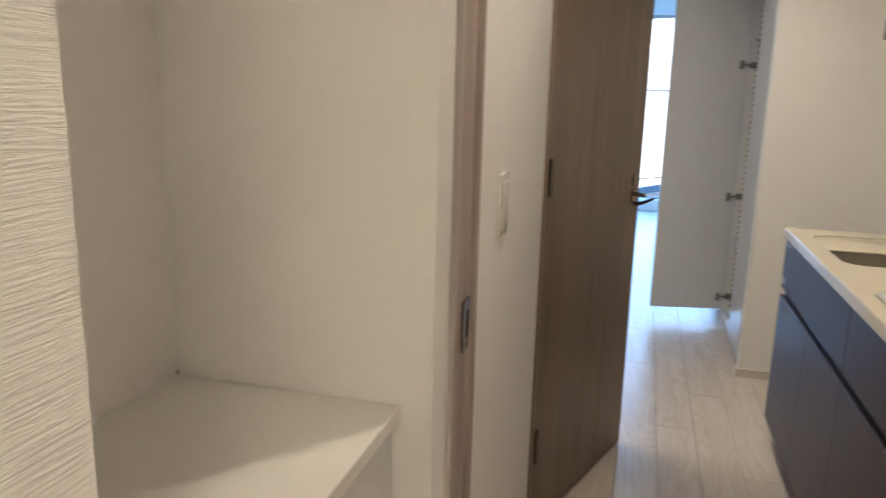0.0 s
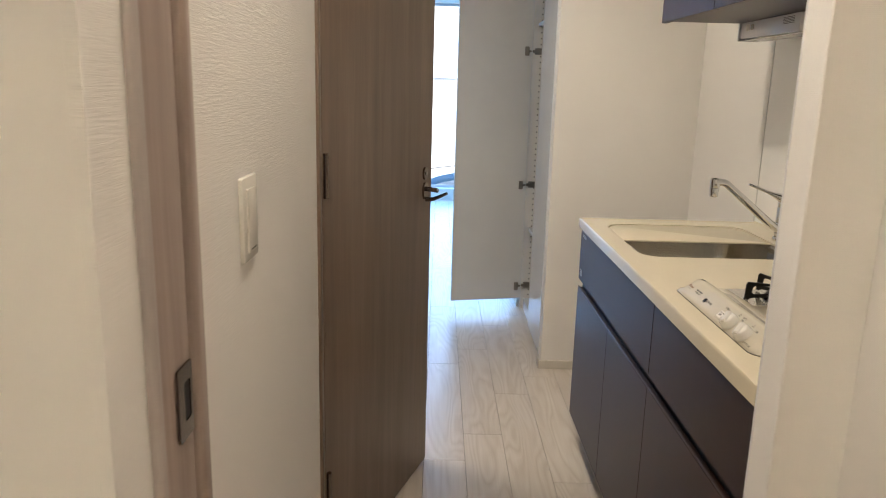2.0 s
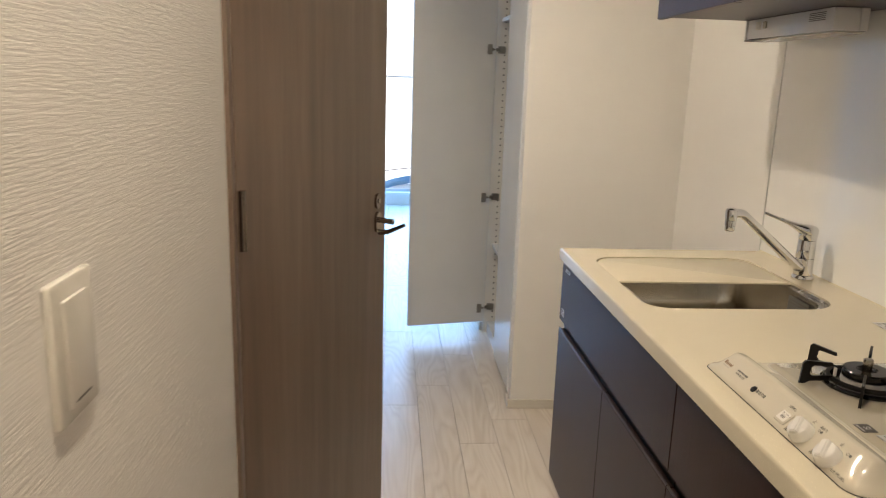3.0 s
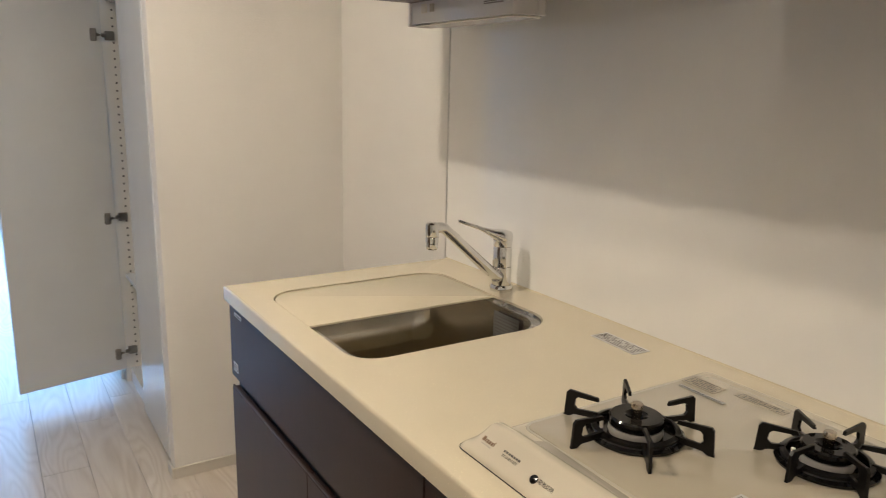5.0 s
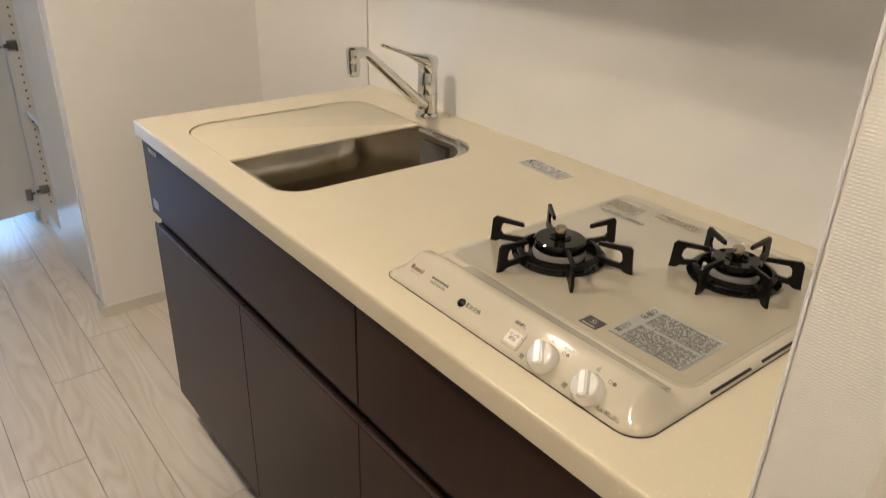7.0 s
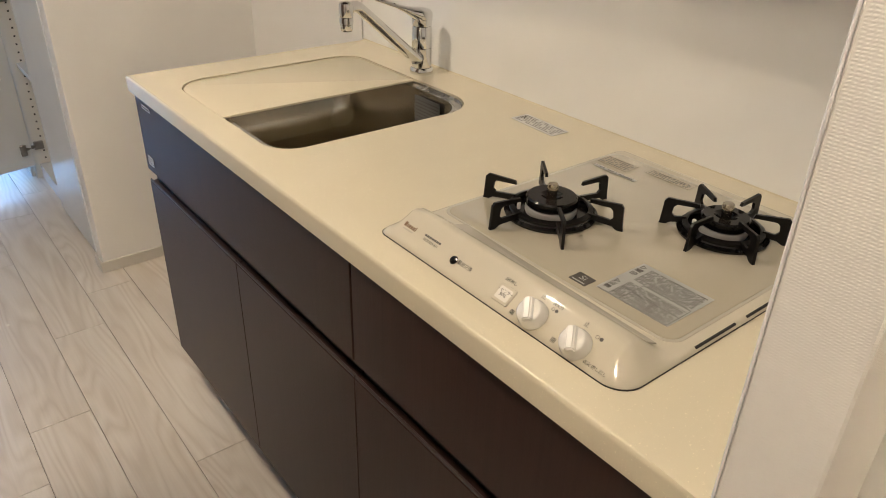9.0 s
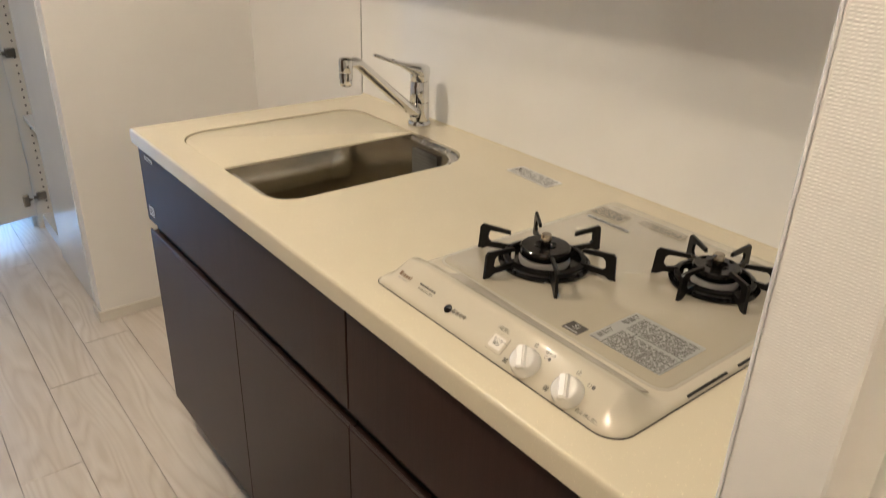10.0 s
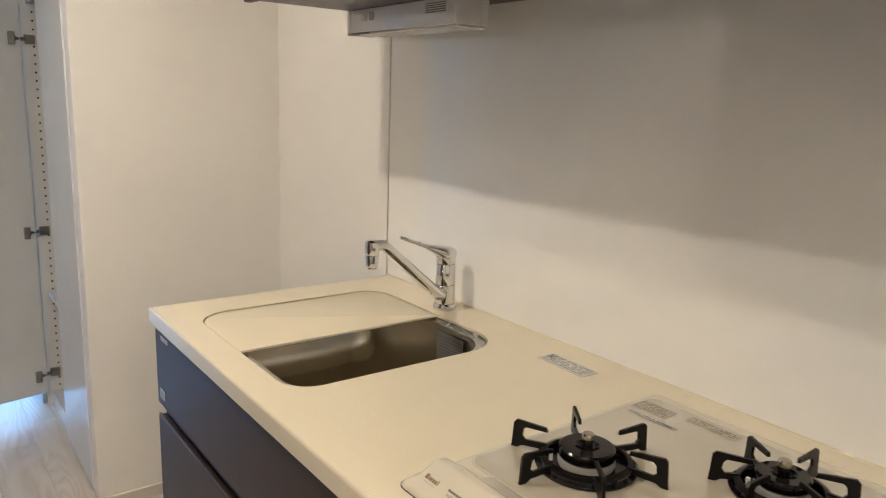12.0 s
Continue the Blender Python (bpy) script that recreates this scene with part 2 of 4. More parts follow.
M_GROUND = plastic("grey_town_ground", (0.2, 0.2, 0.19), 0.9)
M_LAMPGLOW = mat("downlight_diffuser", (0.9, 0.88, 0.82), 0.5)
_b = M_LAMPGLOW.node_tree.nodes["Principled BSDF"]
_b.inputs["Emission Color"].default_value = (*WARM, 1)
_b.inputs["Emission Strength"].default_value = 6.0
M_GLASS = mat("clear_window_glass", (1, 1, 1), 0.0)
M_GLASS.node_tree.nodes["Principled BSDF"].inputs["Transmission Weight"].default_value = 1.0


# ---- mesh helpers ----
def finish(bm, name, material, parent=None, smooth=None):
    bmesh.ops.recalc_face_normals(bm, faces=bm.faces)
    me = bpy.data.meshes.new(name)
    if smooth:
        for f in bm.faces:
            f.smooth = True
        for e in bm.edges:
            if len(e.link_faces) == 2 and e.calc_face_angle(0) > radians(smooth):
                e.smooth = False
    bm.to_mesh(me)
    bm.free()
    me.materials.append(material)
    ob = new(name, me)
    if parent:
        ob.parent = parent
    return ob


def part(name, bm, material, parent, label="", smooth=None):
    return tagged(finish(bm, name, material, parent, smooth), label)


def thing(name, label, category, group="", kind=""):
    return tagged(new(name), label, category, group, kind)


def box(x0, y0, z0, x1, y1, z1, bev=0.0, seg=1, bm=None):
    bm = bm or bmesh.new()
    vs = [bm.verts.new((x, y, z)) for x in (x0, x1) for y in (y0, y1) for z in (z0, z1)]
    fs = [bm.faces.new([vs[i] for i in q]) for q in ((0, 1, 3, 2), (4, 6, 7, 5), (0, 4, 5, 1), (2, 3, 7, 6), (0, 2, 6, 4), (1, 5, 7, 3))]
    if bev:
        es = list({e for f in fs for e in f.edges})
        bmesh.ops.bevel(bm, geom=es, offset=bev, segments=seg, profile=0.5, affect="EDGES")
    return bm


def rrect(x0, y0, x1, y1, r, n=6):
    """Outline of a rectangle with rounded corners. r: one radius, or one for each of the corners (x1 y1), (x0 y1), (x0 y0), (x1 y0)."""
    rs = r if isinstance(r, (tuple, list)) else (r,) * 4
    pts = []
    for k, (cx, cy, sx, sy) in enumerate(((x1, y1, 1, 1), (x0, y1, -1, 1), (x0, y0, -1, -1), (x1, y0, 1, -1))):
        q = rs[k]
        for i in range(n + 1):
            a = radians(90 * k + 90 * i / n)
            pts.append((cx - sx * q + q * math.cos(a), cy - sy * q + q * math.sin(a)))
    return pts


def loft(rings, cap_first=True, cap_last=True, bm=None, closed=True):
    """Skin over rings of equally many 3D points."""
    bm = bm or bmesh.new()
    rows = [[bm.verts.new(p) for p in ring] for ring in rings]
    n = len(rings[0])
    for a, b in zip(rows, rows[1:]):
        for i in range(n if closed else n - 1):
            j = (i + 1) % n
            bm.faces.new((a[i], a[j], b[j], b[i]))
    if cap_first:
        bm.faces.new(rows[0][::-1])
    if cap_last:
        bm.faces.new(rows[-1])
    return bm


def prism(pts, z0, z1, ease=0.0, bm=None):
    """A plate of that outline; ease: how far its upper edge is rounded."""
    if not ease:
        return loft([[(x, y, z) for x, y in pts] for z in (z0, z1)], bm=bm)
    cx, cy = sum(p[0] for p in pts) / len(pts), sum(p[1] for p in pts) / len(pts)
    w = max(abs(p[0] - cx) for p in pts)
    h = max(abs(p[1] - cy) for p in pts)
    rings = [[(x, y, z0) for x, y in pts], [(x, y, z1 - ease) for x, y in pts]]
    for k in (0.5, 1.0):
        d, z = ease * (1 - math.cos(k * math.pi / 2)), z1 - ease + ease * math.sin(k * math.pi / 2)
        rings.append([(cx + (x - cx) * (1 - d / w), cy + (y - cy) * (1 - d / h), z) for x, y in pts])
    return loft(rings, bm=bm)


def lathe(profile, cx, cy, cz=0.0, n=32, bm=None):
    """A turned body round an upright axis: profile of (radius, z)."""
    rings = [[(cx + max(r, 0.0002) * math.cos(2 * math.pi * i / n), cy + max(r, 0.0002) * math.sin(2 * math.pi * i / n), cz + z) for i in range(n)] for r, z in profile]
    return loft(rings, bm=bm)


def tube(path, r, n=12, bm=None):
    """A round bar along a path; r: one radius or one for each point."""
    path = [Vector(p) for p in path]
    rings, up = [], Vector((0.1, 0.2, 1)).normalized()
    for i, p in enumerate(path):
        d = (path[min(i + 1, len(path) - 1)] - path[max(i - 1, 0)]).normalized()
        side = d.cross(up)
        if side.length < 0.05:
            side = d.cross(Vector((1, 0, 0)))
        side.normalize()
        top = side.cross(d)
        q = r[i] if isinstance(r, (tuple, list)) else r
        rings.append([p + q * (math.cos(2 * math.pi * k / n) * side + math.sin(2 * math.pi * k / n) * top) for k in range(n)])
    return loft(rings, bm=bm)


def smooth_path(points, n=5):
    """A rounder path through the points."""
    pts = [Vector(p) for p in points]
    out = []
    for i in range(len(pts) - 1):
        a, b, c, d = pts[max(i - 1, 0)], pts[i], pts[i + 1], pts[min(i + 2, len(pts) - 1)]
        for k in range(n):
            t = k / n
            out.append(0.5 * (2 * b + (c - a) * t + (2 * a - 5 * b + 4 * c - d) * t * t + (3 * b - a - 3 * c + d) * t ** 3))
    return out + [pts[-1]]


def plate_with_hole(outer, hole, z0, z1):
    """A flat slab with a hole through it."""
    bm = bmesh.new()
    loops = []
    for pts in (outer, hole):
        vs = [bm.verts.new((x, y, z1)) for x, y in pts]
        loops.append([bm.edges.new((vs[i], vs[(i + 1) % len(vs)])) for i in range(len(vs))])
    bmesh.ops.triangle_fill(bm, use_beauty=True, edges=loops[0] + loops[1])
    bad = [f for f in bm.faces if inside(f.calc_center_median(), hole)]
    bmesh.ops.delete(bm, geom=bad, context="FACES_ONLY")
    ext = bmesh.ops.extrude_face_region(bm, geom=list(bm.faces))
    for v in ext["geom"]:
        if isinstance(v, bmesh.types.BMVert):
            v.co.z = z0
    return bm


def inside(p, poly):
    c = False
    for i in range(len(poly)):
        (x0, y0), (x1, y1) = poly[i - 1], poly[i]
        if (y0 > p.y) != (y1 > p.y) and p.x < (x1 - x0) * (p.y - y0) / (y1 - y0) + x0:
            c = not c
    return c


def structure(name, bm, material, label, category="", parent=None, smooth=None):
    return tagged(finish(bm, name, material, parent, smooth), label, category or name.split("_")[0], "", "structure")


def words(name, text, size, m, material, parent, label=""):
    """Printed lettering as a thin mesh, at the pose m."""
    cu = bpy.data.curves.new(name, "FONT")
    cu.body, cu.size, cu.extrude = text, size, 0.00008
    cu.align_x, cu.align_y = "CENTER", "CENTER"
    tmp = new(name + "_tmp", cu)
    me = bpy.data.meshes.new_from_object(tmp)
    bpy.data.objects.remove(tmp)
    me.materials.clear()
    me.materials.append(material)
    ob = new(name, me)
    ob.parent = parent
    ob.matrix_basis = m
    return tagged(ob, label)


# ---- walls, ceiling ----
TOPZ = 2.40
LX, RX, BX = 0.175, 0.950, 1.575

structure("wall_left", box(LX - 0.10, 6.966, 0, LX, 7.790, TOPZ), M_WAVE, "cream wallpapered hall wall with a wavy horizontal relief", "wall")
structure("wall_left_far", box(LX - 0.10, 8.665, 0, LX, 10.90, TOPZ), M_WAVE, "cream wallpapered wall beyond the open wooden door", "wall")
structure("wall_left_over_door", box(LX - 0.10, 7.790, 2.06, LX, 8.665, TOPZ), M_WAVE, "cream wallpapered strip over the doorway", "wall")
structure("wall_niche_side", box(-0.30, 6.735, 0, LX - 0.012, 6.813, TOPZ), M_SMOOTH, "cream wallpapered side of the shoe cabinet niche", "wall")
structure("wall_niche_front", box(LX - 0.0119, 6.735, 0, LX, 6.813, TOPZ), M_WAVE, "narrow cream strip with wavy relief beside the niche", "wall")
structure("wall_niche_back", box(-0.33, 6.0, 0, -0.227, 6.735, TOPZ), M_PLAIN, "plain cream back wall of the shoe cabinet niche", "wall")
structure("wall_entry_left", box(-0.227, 4.5, 0, LX, 6.116, TOPZ), M_WAVE, "cream wallpapered wall beside the shoe cabinet niche", "wall")
structure("wall_entry_end", box(-0.3, 4.40, 0, 1.7, 4.50, TOPZ), M_PLAIN, "plain cream wall at the entrance end of the hall", "wall")
structure("wall_stub", box(RX, 7.153, 0, BX, 7.222, TOPZ, 0.002), M_WEAVE, "thin cream wallpapered stub wall at the end of the worktop", "wall")
structure("wall_hall_right", box(1.057, 7.036, 0, 1.155, 7.153, TOPZ), M_WEAVE, "narrow cream wallpapered wall beside a pale wooden door", "wall")
structure("wall_entry_right", box(1.055, 4.5, 0, 1.155, 6.20, TOPZ), M_PLAIN, "cream wallpapered wall near the entrance", "wall")
structure("wall_over_side_door", box(1.055, 6.20, 2.05, 1.155, 7.036, TOPZ), M_PLAIN, "cream wallpapered strip over the side door", "wall")
structure("wall_kitchen_back", box(BX, 7.222, 0, BX + 0.1, 9.47, TOPZ), M_PLAIN, "cream wallpapered wall behind the kitchen unit", "wall")
structure("wall_pillar", box(0.949, 9.403, 0, BX + 0.02, 9.47, TOPZ, 0.003, 2), M_PLAIN, "cream wallpapered partition between kitchen space and closet", "wall")
structure("wall_closet_back", box(BX, 9.47, 0, BX + 0.1, 10.9, TOPZ), M_PLAIN, "cream wall behind the closet", "wall")
structure("wall_past_closet", box(0.950, 10.376, 0, BX, 10.9, TOPZ), M_PLAIN, "cream wallpapered wall past the closet", "wall")
structure("wall_room_left", box(-1.9, 10.8, 0, -1.8, 14.55, TOPZ), M_PLAIN, "cream wallpapered wall of the bright room", "wall")
structure("wall_room_right", box(2.5, 10.8, 0, 2.6, 14.55, TOPZ), M_PLAIN, "cream wallpapered side wall of the bright room", "wall")
structure("wall_room_near_left", box(-1.8, 10.8, 0, LX - 0.10, 10.9, TOPZ), M_PLAIN, "cream wallpapered wall between hall and bright room", "wall")
structure("wall_room_near_right", box(BX, 10.9, 0, 2.5, 11.0, TOPZ), M_PLAIN, "cream wallpapered end wall of the bright room", "wall")
WX0, WX1, WZ0, WZ1, WY = -1.70, 1.45, 0.135, 2.16, 14.45
structure("wall_window_left", box(-1.9, WY, 0, WX0, WY + 0.15, TOPZ), M_PLAIN, "cream wall beside the balcony window", "wall")
structure("wall_window_right", box(WX1, WY, 0, 2.6, WY + 0.15, TOPZ), M_PLAIN, "cream wall on the other side of the balcony window", "wall")
structure("wall_window_over", box(WX0, WY, WZ1, WX1, WY + 0.15, TOPZ), M_PLAIN, "cream wall strip over the balcony window", "wall")
structure("wall_window_under", box(WX0, WY, 0, WX1, WY + 0.15, WZ0), M_PLAIN, "low cream sill wall under the balcony window", "wall")
structure("ceiling", box(-2.0, 4.4, TOPZ, 2.7, 14.6, TOPZ + 0.12), M_CEIL, "white papered ceiling", "ceiling")

# small room behind the open door, closed all round
structure("wall_washroom_back", box(-1.5, 7.5, 0, -1.4, 9.4, TOPZ), M_PLAIN, "cream back wall of the small side room", "wall")
structure("wall_washroom_side", box(-1.4, 7.5, 0, LX - 0.10, 7.6, TOPZ), M_PLAIN, "cream side wall of the small side room", "wall")
structure("wall_washroom_end", box(-1.4, 9.3, 0, LX - 0.10, 9.4, TOPZ), M_PLAIN, "cream end wall of the small side room", "wall")

# baseboards
structure("baseboard", box(0.939, 9.396, 0, BX - 0.001, 9.4025, 0.041, 0.0015), M_TRIM, "cream vinyl baseboard at the foot of the partition", "baseboard")
structure("baseboard_cap", box(0.9375, 9.3945, 0.0325, BX - 0.001, 9.3958, 0.0405, 0.0006), M_TRIM, "raised upper edge of the cream baseboard", "baseboard")
structure("baseboard_side", box(0.938, 9.4028, 0, 0.9445, 9.468, 0.041, 0.0015), M_TRIM, "cream vinyl baseboard returning round the partition", "baseboard")
structure("baseboard_far", box(0.935, 10.385, 0, 0.9495, 10.899, 0.045, 0.0015), M_TRIM, "cream baseboard on the wall past the closet", "baseboard")
structure("baseboard_left", box(LX, 6.97, 0, LX + 0.006, 7.789, 0.041, 0.0015), M_TRIM, "cream vinyl baseboard along the hall wall", "baseboard")
structure("baseboard_left_far", box(LX, 8.67, 0, LX + 0.006, 10.89, 0.041, 0.0015), M_TRIM, "cream vinyl baseboard beyond the door", "baseboard")
structure("baseboard_stub", box(RX - 0.006, 7.153, 0, RX - 0.0003, 7.2215, 0.041, 0.0015), M_TRIM, "cream vinyl baseboard at the stub wall", "baseboard")
structure("trim_corner_bead", box(RX - 0.0012, 7.2222, 0.0, RX + 0.006, 7.2245, TOPZ - 0.001, 0.001), M_LAMPW, "thin greyish white corner strip of the stub wall", "trim")

# doorway with the sliding pull
structure("trim_sliding_door_bead", box(LX - 0.098, 6.8135, 0, LX + 0.009, 6.8325, 2.05, 0.006, 3), M_BEAD, "slim greyish pink rounded edge of the sliding doorway", "door frame", smooth=40)
structure("trim_sliding_door_board", box(LX - 0.098, 6.833, 0, LX + 0.003, 6.925, 2.05, 0.002, 2), M_JAMB, "pinkish wood-grain board of the sliding doorway", "door frame")
# The slot is shallow; its depth of shade is in the filler's colour.
structure("trim_sliding_door_gap", box(LX - 0.098, 6.9255, 0, LX - 0.012, 6.939, 2.05), M_DARK, "dark filler for the shaded slot of the sliding doorway", "door frame")
structure("trim_sliding_door_casing", box(LX - 0.098, 6.9395, 0, LX + 0.009, 6.9655, 2.05, 0.006, 3), M_JAMB, "slim rounded pinkish wood-grain casing", "door frame", smooth=40)
structure("wall_over_sliding_door", box(LX - 0.10, 6.8135, 2.051, LX, 6.9655, TOPZ), M_WAVE, "cream wallpapered strip over the sliding doorway", "wall")
pull = thing("door_pull", "recessed satin nickel finger pull in the pinkish sliding doorway board", "door pull")
part("pull_plate", plate_with_hole(rrect(-0.021, -0.041, 0.021, 0.041, 0.002), rrect(-0.004, -0.022, 0.015, 0.022, 0.004), 0, 0.0025), M_DARKMETAL, pull)
# Dark sheet colours in the shade of the finger recess.
part("pull_cup", box(-0.0038, -0.0218, 0.0002, 0.0148, 0.0218, 0.0008), M_DARK, pull, "dark sheet for the shaded recess of the pull")
pull.matrix_world = pose(LX + 0.0042, 6.897, 0.958, 90, 0, 90)

# ---- the open wooden door ----
def hinge_leaf(parent, z, name="hinge"):
    h = part(name, box(0.003, -0.0045, z - 0.051, 0.024, 0.0, z - 0.002, 0.0008), M_DARKMETAL, parent, "dark nickel butt hinge")
    part("hinge_pin", lathe([(0, -0.052), (0.0066, -0.052), (0.0066, 0.052), (0, 0.052)], 0.0085, -0.0050, z, 16), M_DARKMETAL, h, smooth=40)
    part("hinge_leaf", box(0.005, -0.004, z + 0.002, 0.020, 0.0, z + 0.051, 0.0008), M_DARKMETAL, h)


door = tagged(finish(box(0.0, 0.0, 0.008, 0.7346, 0.033, 2.03, 0.0015), "door_1", M_DOOR), "taupe wood-grain door standing open into the hall", "door", "", "structure")
for hz in (0.285, 1.085, 1.80):
    hinge_leaf(door, hz)
handle = part("lever_handle", loft([[(x, y, z) for x, z in rrect(0.6536, 0.9395, 0.6906, 0.9935, 0.0180, 6)] for y in (-0.0065, 0.0)]), M_DARKMETAL, door, "dark nickel lever handle with a rounded rose", 40)
part("lever_neck", tube([(0.6686, 0.0, 0.974), (0.6606, -0.030, 0.974), (0.6556, -0.050, 0.973)], 0.0075), M_NICKEL, handle, smooth=40)
blade = part("lever_bar", tube([(0.6826, -0.002, 0.938), (0.6826, -0.026, 0.940), (0.6806, -0.050, 0.951), (0.6786, -0.074, 0.963)], (0.0075, 0.0065, 0.0055, 0.0045)), M_DARKMETAL, handle, smooth=40)
turn = part("privacy_lock", loft([[(x, y, z) for x, z in rrect(0.6526, 1.0025, 0.6856, 1.0415, 0.0160, 6)] for y in (-0.0065, 0.0)]), M_DARKMETAL, door, "oval dark nickel privacy lock", 40)
part("lock_slot", lathe([(0, 0), (0.006, 0), (0.006, 0.002), (0, 0.002)], 0, 0, 0, 16), M_NICKEL, turn).matrix_basis = pose(0.6696, -0.0065, 1.022, 90, 0, 0)
part("back_lever", tube([(0.6736, 0.078, 0.973), (0.7076, 0.080, 0.974), (0.7856, 0.079, 0.970)], 0.008), M_NICKEL, door, "satin nickel lever on the far face", 40)
part("back_neck", tube([(0.6816, 0.033, 0.972), (0.6816, 0.078, 0.972)], 0.0085), M_NICKEL, door, smooth=40)
door.matrix_world = pose(0.182, 7.8260, 0, 0, 0, 70.78)

structure("trim_door_casing", box(LX - 0.098, 7.7905, 0, LX + 0.007, 7.8210, 2.055, 0.0015, 2), M_DOOR, "taupe wood-grain casing of the open door", "door frame", smooth=40)
structure("trim_door_casing_far", box(LX - 0.098, 8.640, 0, LX + 0.010, 8.6645, 2.055, 0.004, 2), M_JAMB, "pale wood-grain casing at the latch side", "door frame", smooth=40)
structure("trim_door_head", box(LX - 0.098, 7.8215, 2.035, LX + 0.008, 8.6395, 2.058, 0.002), M_JAMB, "pale wood-grain head of the door frame", "door frame")

# ---- side door near the entrance ----
side = structure("door_2", box(1.060, 6.235, 0.008, 1.095, 7.000, 2.02, 0.0015), M_JAMB, "pinkish wood-grain door standing shut", "door")
structure("trim_side_door_casing", box(1.050, 7.002, 0, 1.153, 7.0355, 2.049, 0.004, 2), M_JAMB, "pinkish wood-grain casing", "door frame", smooth=40)
structure("trim_side_door_casing_near", box(1.050, 6.201, 0, 1.153, 6.2335, 2.049, 0.004, 2), M_JAMB, "pinkish wood-grain casing", "door frame", smooth=40)

# ---- shoe cabinet in the niche ----
shoe = thing("shoe_cabinet", "low white shoe cabinet filling the wall niche, bare top", "shoe cabinet")
part("cabinet_top", box(-0.2265, 6.1165, 0.864, 0.130, 6.7345, 0.886, 0.0012), M_SHOE, shoe)
part("cabinet_body", box(-0.2265, 6.1175, 0.06, 0.100, 6.7335, 0.8635), M_WHITE, shoe)
part("plinth", box(-0.2265, 6.1175, 0.0, 0.085, 6.7335, 0.0595), M_WHITE, shoe)
for y0, y1 in ((6.119, 6.4245), (6.4265, 6.732)):
    part("door", box(0.1005, y0, 0.07, 0.119, y1, 0.858, 0.0015), M_WHITE, shoe)

part("corner_gap", box(-0.2262, 6.7325, 0.8861, -0.2215, 6.7345, 0.8920), M_BAND, shoe, "small dark gap in the corner behind the top")

# ---- light switch ----
sw = thing("light_switch", "slim ivory wide-rocker light switch on the wavy wallpaper", "light switch")
sw_plate = part("switch_plate", prism(rrect(-0.0385, -0.058, 0.0385, 0.061, 0.003, 3), 0, 0.006, 0.002), M_SWITCH, sw, smooth=40)
part("rocker", prism(rrect(-0.0225, -0.046, 0.0225, 0.045, 0.002, 3), 0.0062, 0.0090, 0.001), M_SWITCH, sw, "ivory rocker", 40)
part("indicator_slot", box(-0.014, -0.0425, 0.0091, 0.014, -0.0405, 0.0094), M_INK, sw, "small dark indicator slot")
sw.matrix_world = pose(LX + 0.0008, 7.188, 1.104, 90, 0, 90)


# ---- kitchen base units ----
FX = 0.958
KY0, KY1, SEAM, DSEAM = 7.2275, 8.697, 7.797, 8.222


def base_unit(name, label, y0, y1, doors):
    u = thing(name, label, "kitchen base cabinet")
    c = part("carcass", box(FX + 0.019, y0, 0.116, BX - 0.006, y1, 0.132), M_CABSIDE, u, "dark plum cabinet floor and sides")
    part("side_panel", box(FX + 0.019, y0, 0.1322, BX - 0.006, y0 + 0.015, 0.8155), M_CABSIDE, c)
    part("side_panel", box(FX + 0.019, y1 - 0.015, 0.1322, BX - 0.006, y1, 0.8155), M_CABSIDE, c)
    part("back_panel", box(BX - 0.012, y0 + 0.0152, 0.1322, BX - 0.006, y1 - 0.0152, 0.8155), M_CABSIDE, c)
    part("toe_kick", box(FX + 0.055, y0 + 0.001, 0.0, FX + 0.073, y1 - 0.001, 0.1155), M_RAIL, u, "black recessed toe kick")
    part("grip_rail", box(FX + 0.0165, y0 + 0.001, 0.585, FX + 0.0188, y1 - 0.001, 0.640, 0.0008), M_RAIL, u, "black recessed grip rail")
    d = part("drawer_front", box(FX, y0 + 0.0016, 0.6320, FX + 0.0185, y1 - 0.0016, 0.8135, 0.0012), M_CAB, u, "dark plum drawer front")
    for a, b in doors:
        f = part("door", box(FX, a + 0.0009, 0.114, FX + 0.0185, b - 0.0009, 0.600, 0.0012), M_CAB, u, "dark plum cabinet door")
        # Brown strip paints the highlight along the door's bevelled upper edge.
        part("door_edge_highlight", box(FX + 0.0006, a + 0.001, 0.6003, FX + 0.0050, b - 0.001, 0.6050, 0.001), M_CABSIDE, f, "dark brown slim strip for the highlight on the door edge")
    return u, d


sink_unit, sink_front = base_unit("sink_cabinet", "dark plum sink cabinet with one drawer front over two doors", SEAM, KY1, ((SEAM, DSEAM), (DSEAM, KY1)))
base_unit("hob_cabinet", "dark plum cabinet under the hob, one drawer front over one door", KY0, SEAM, ((KY0, SEAM),))


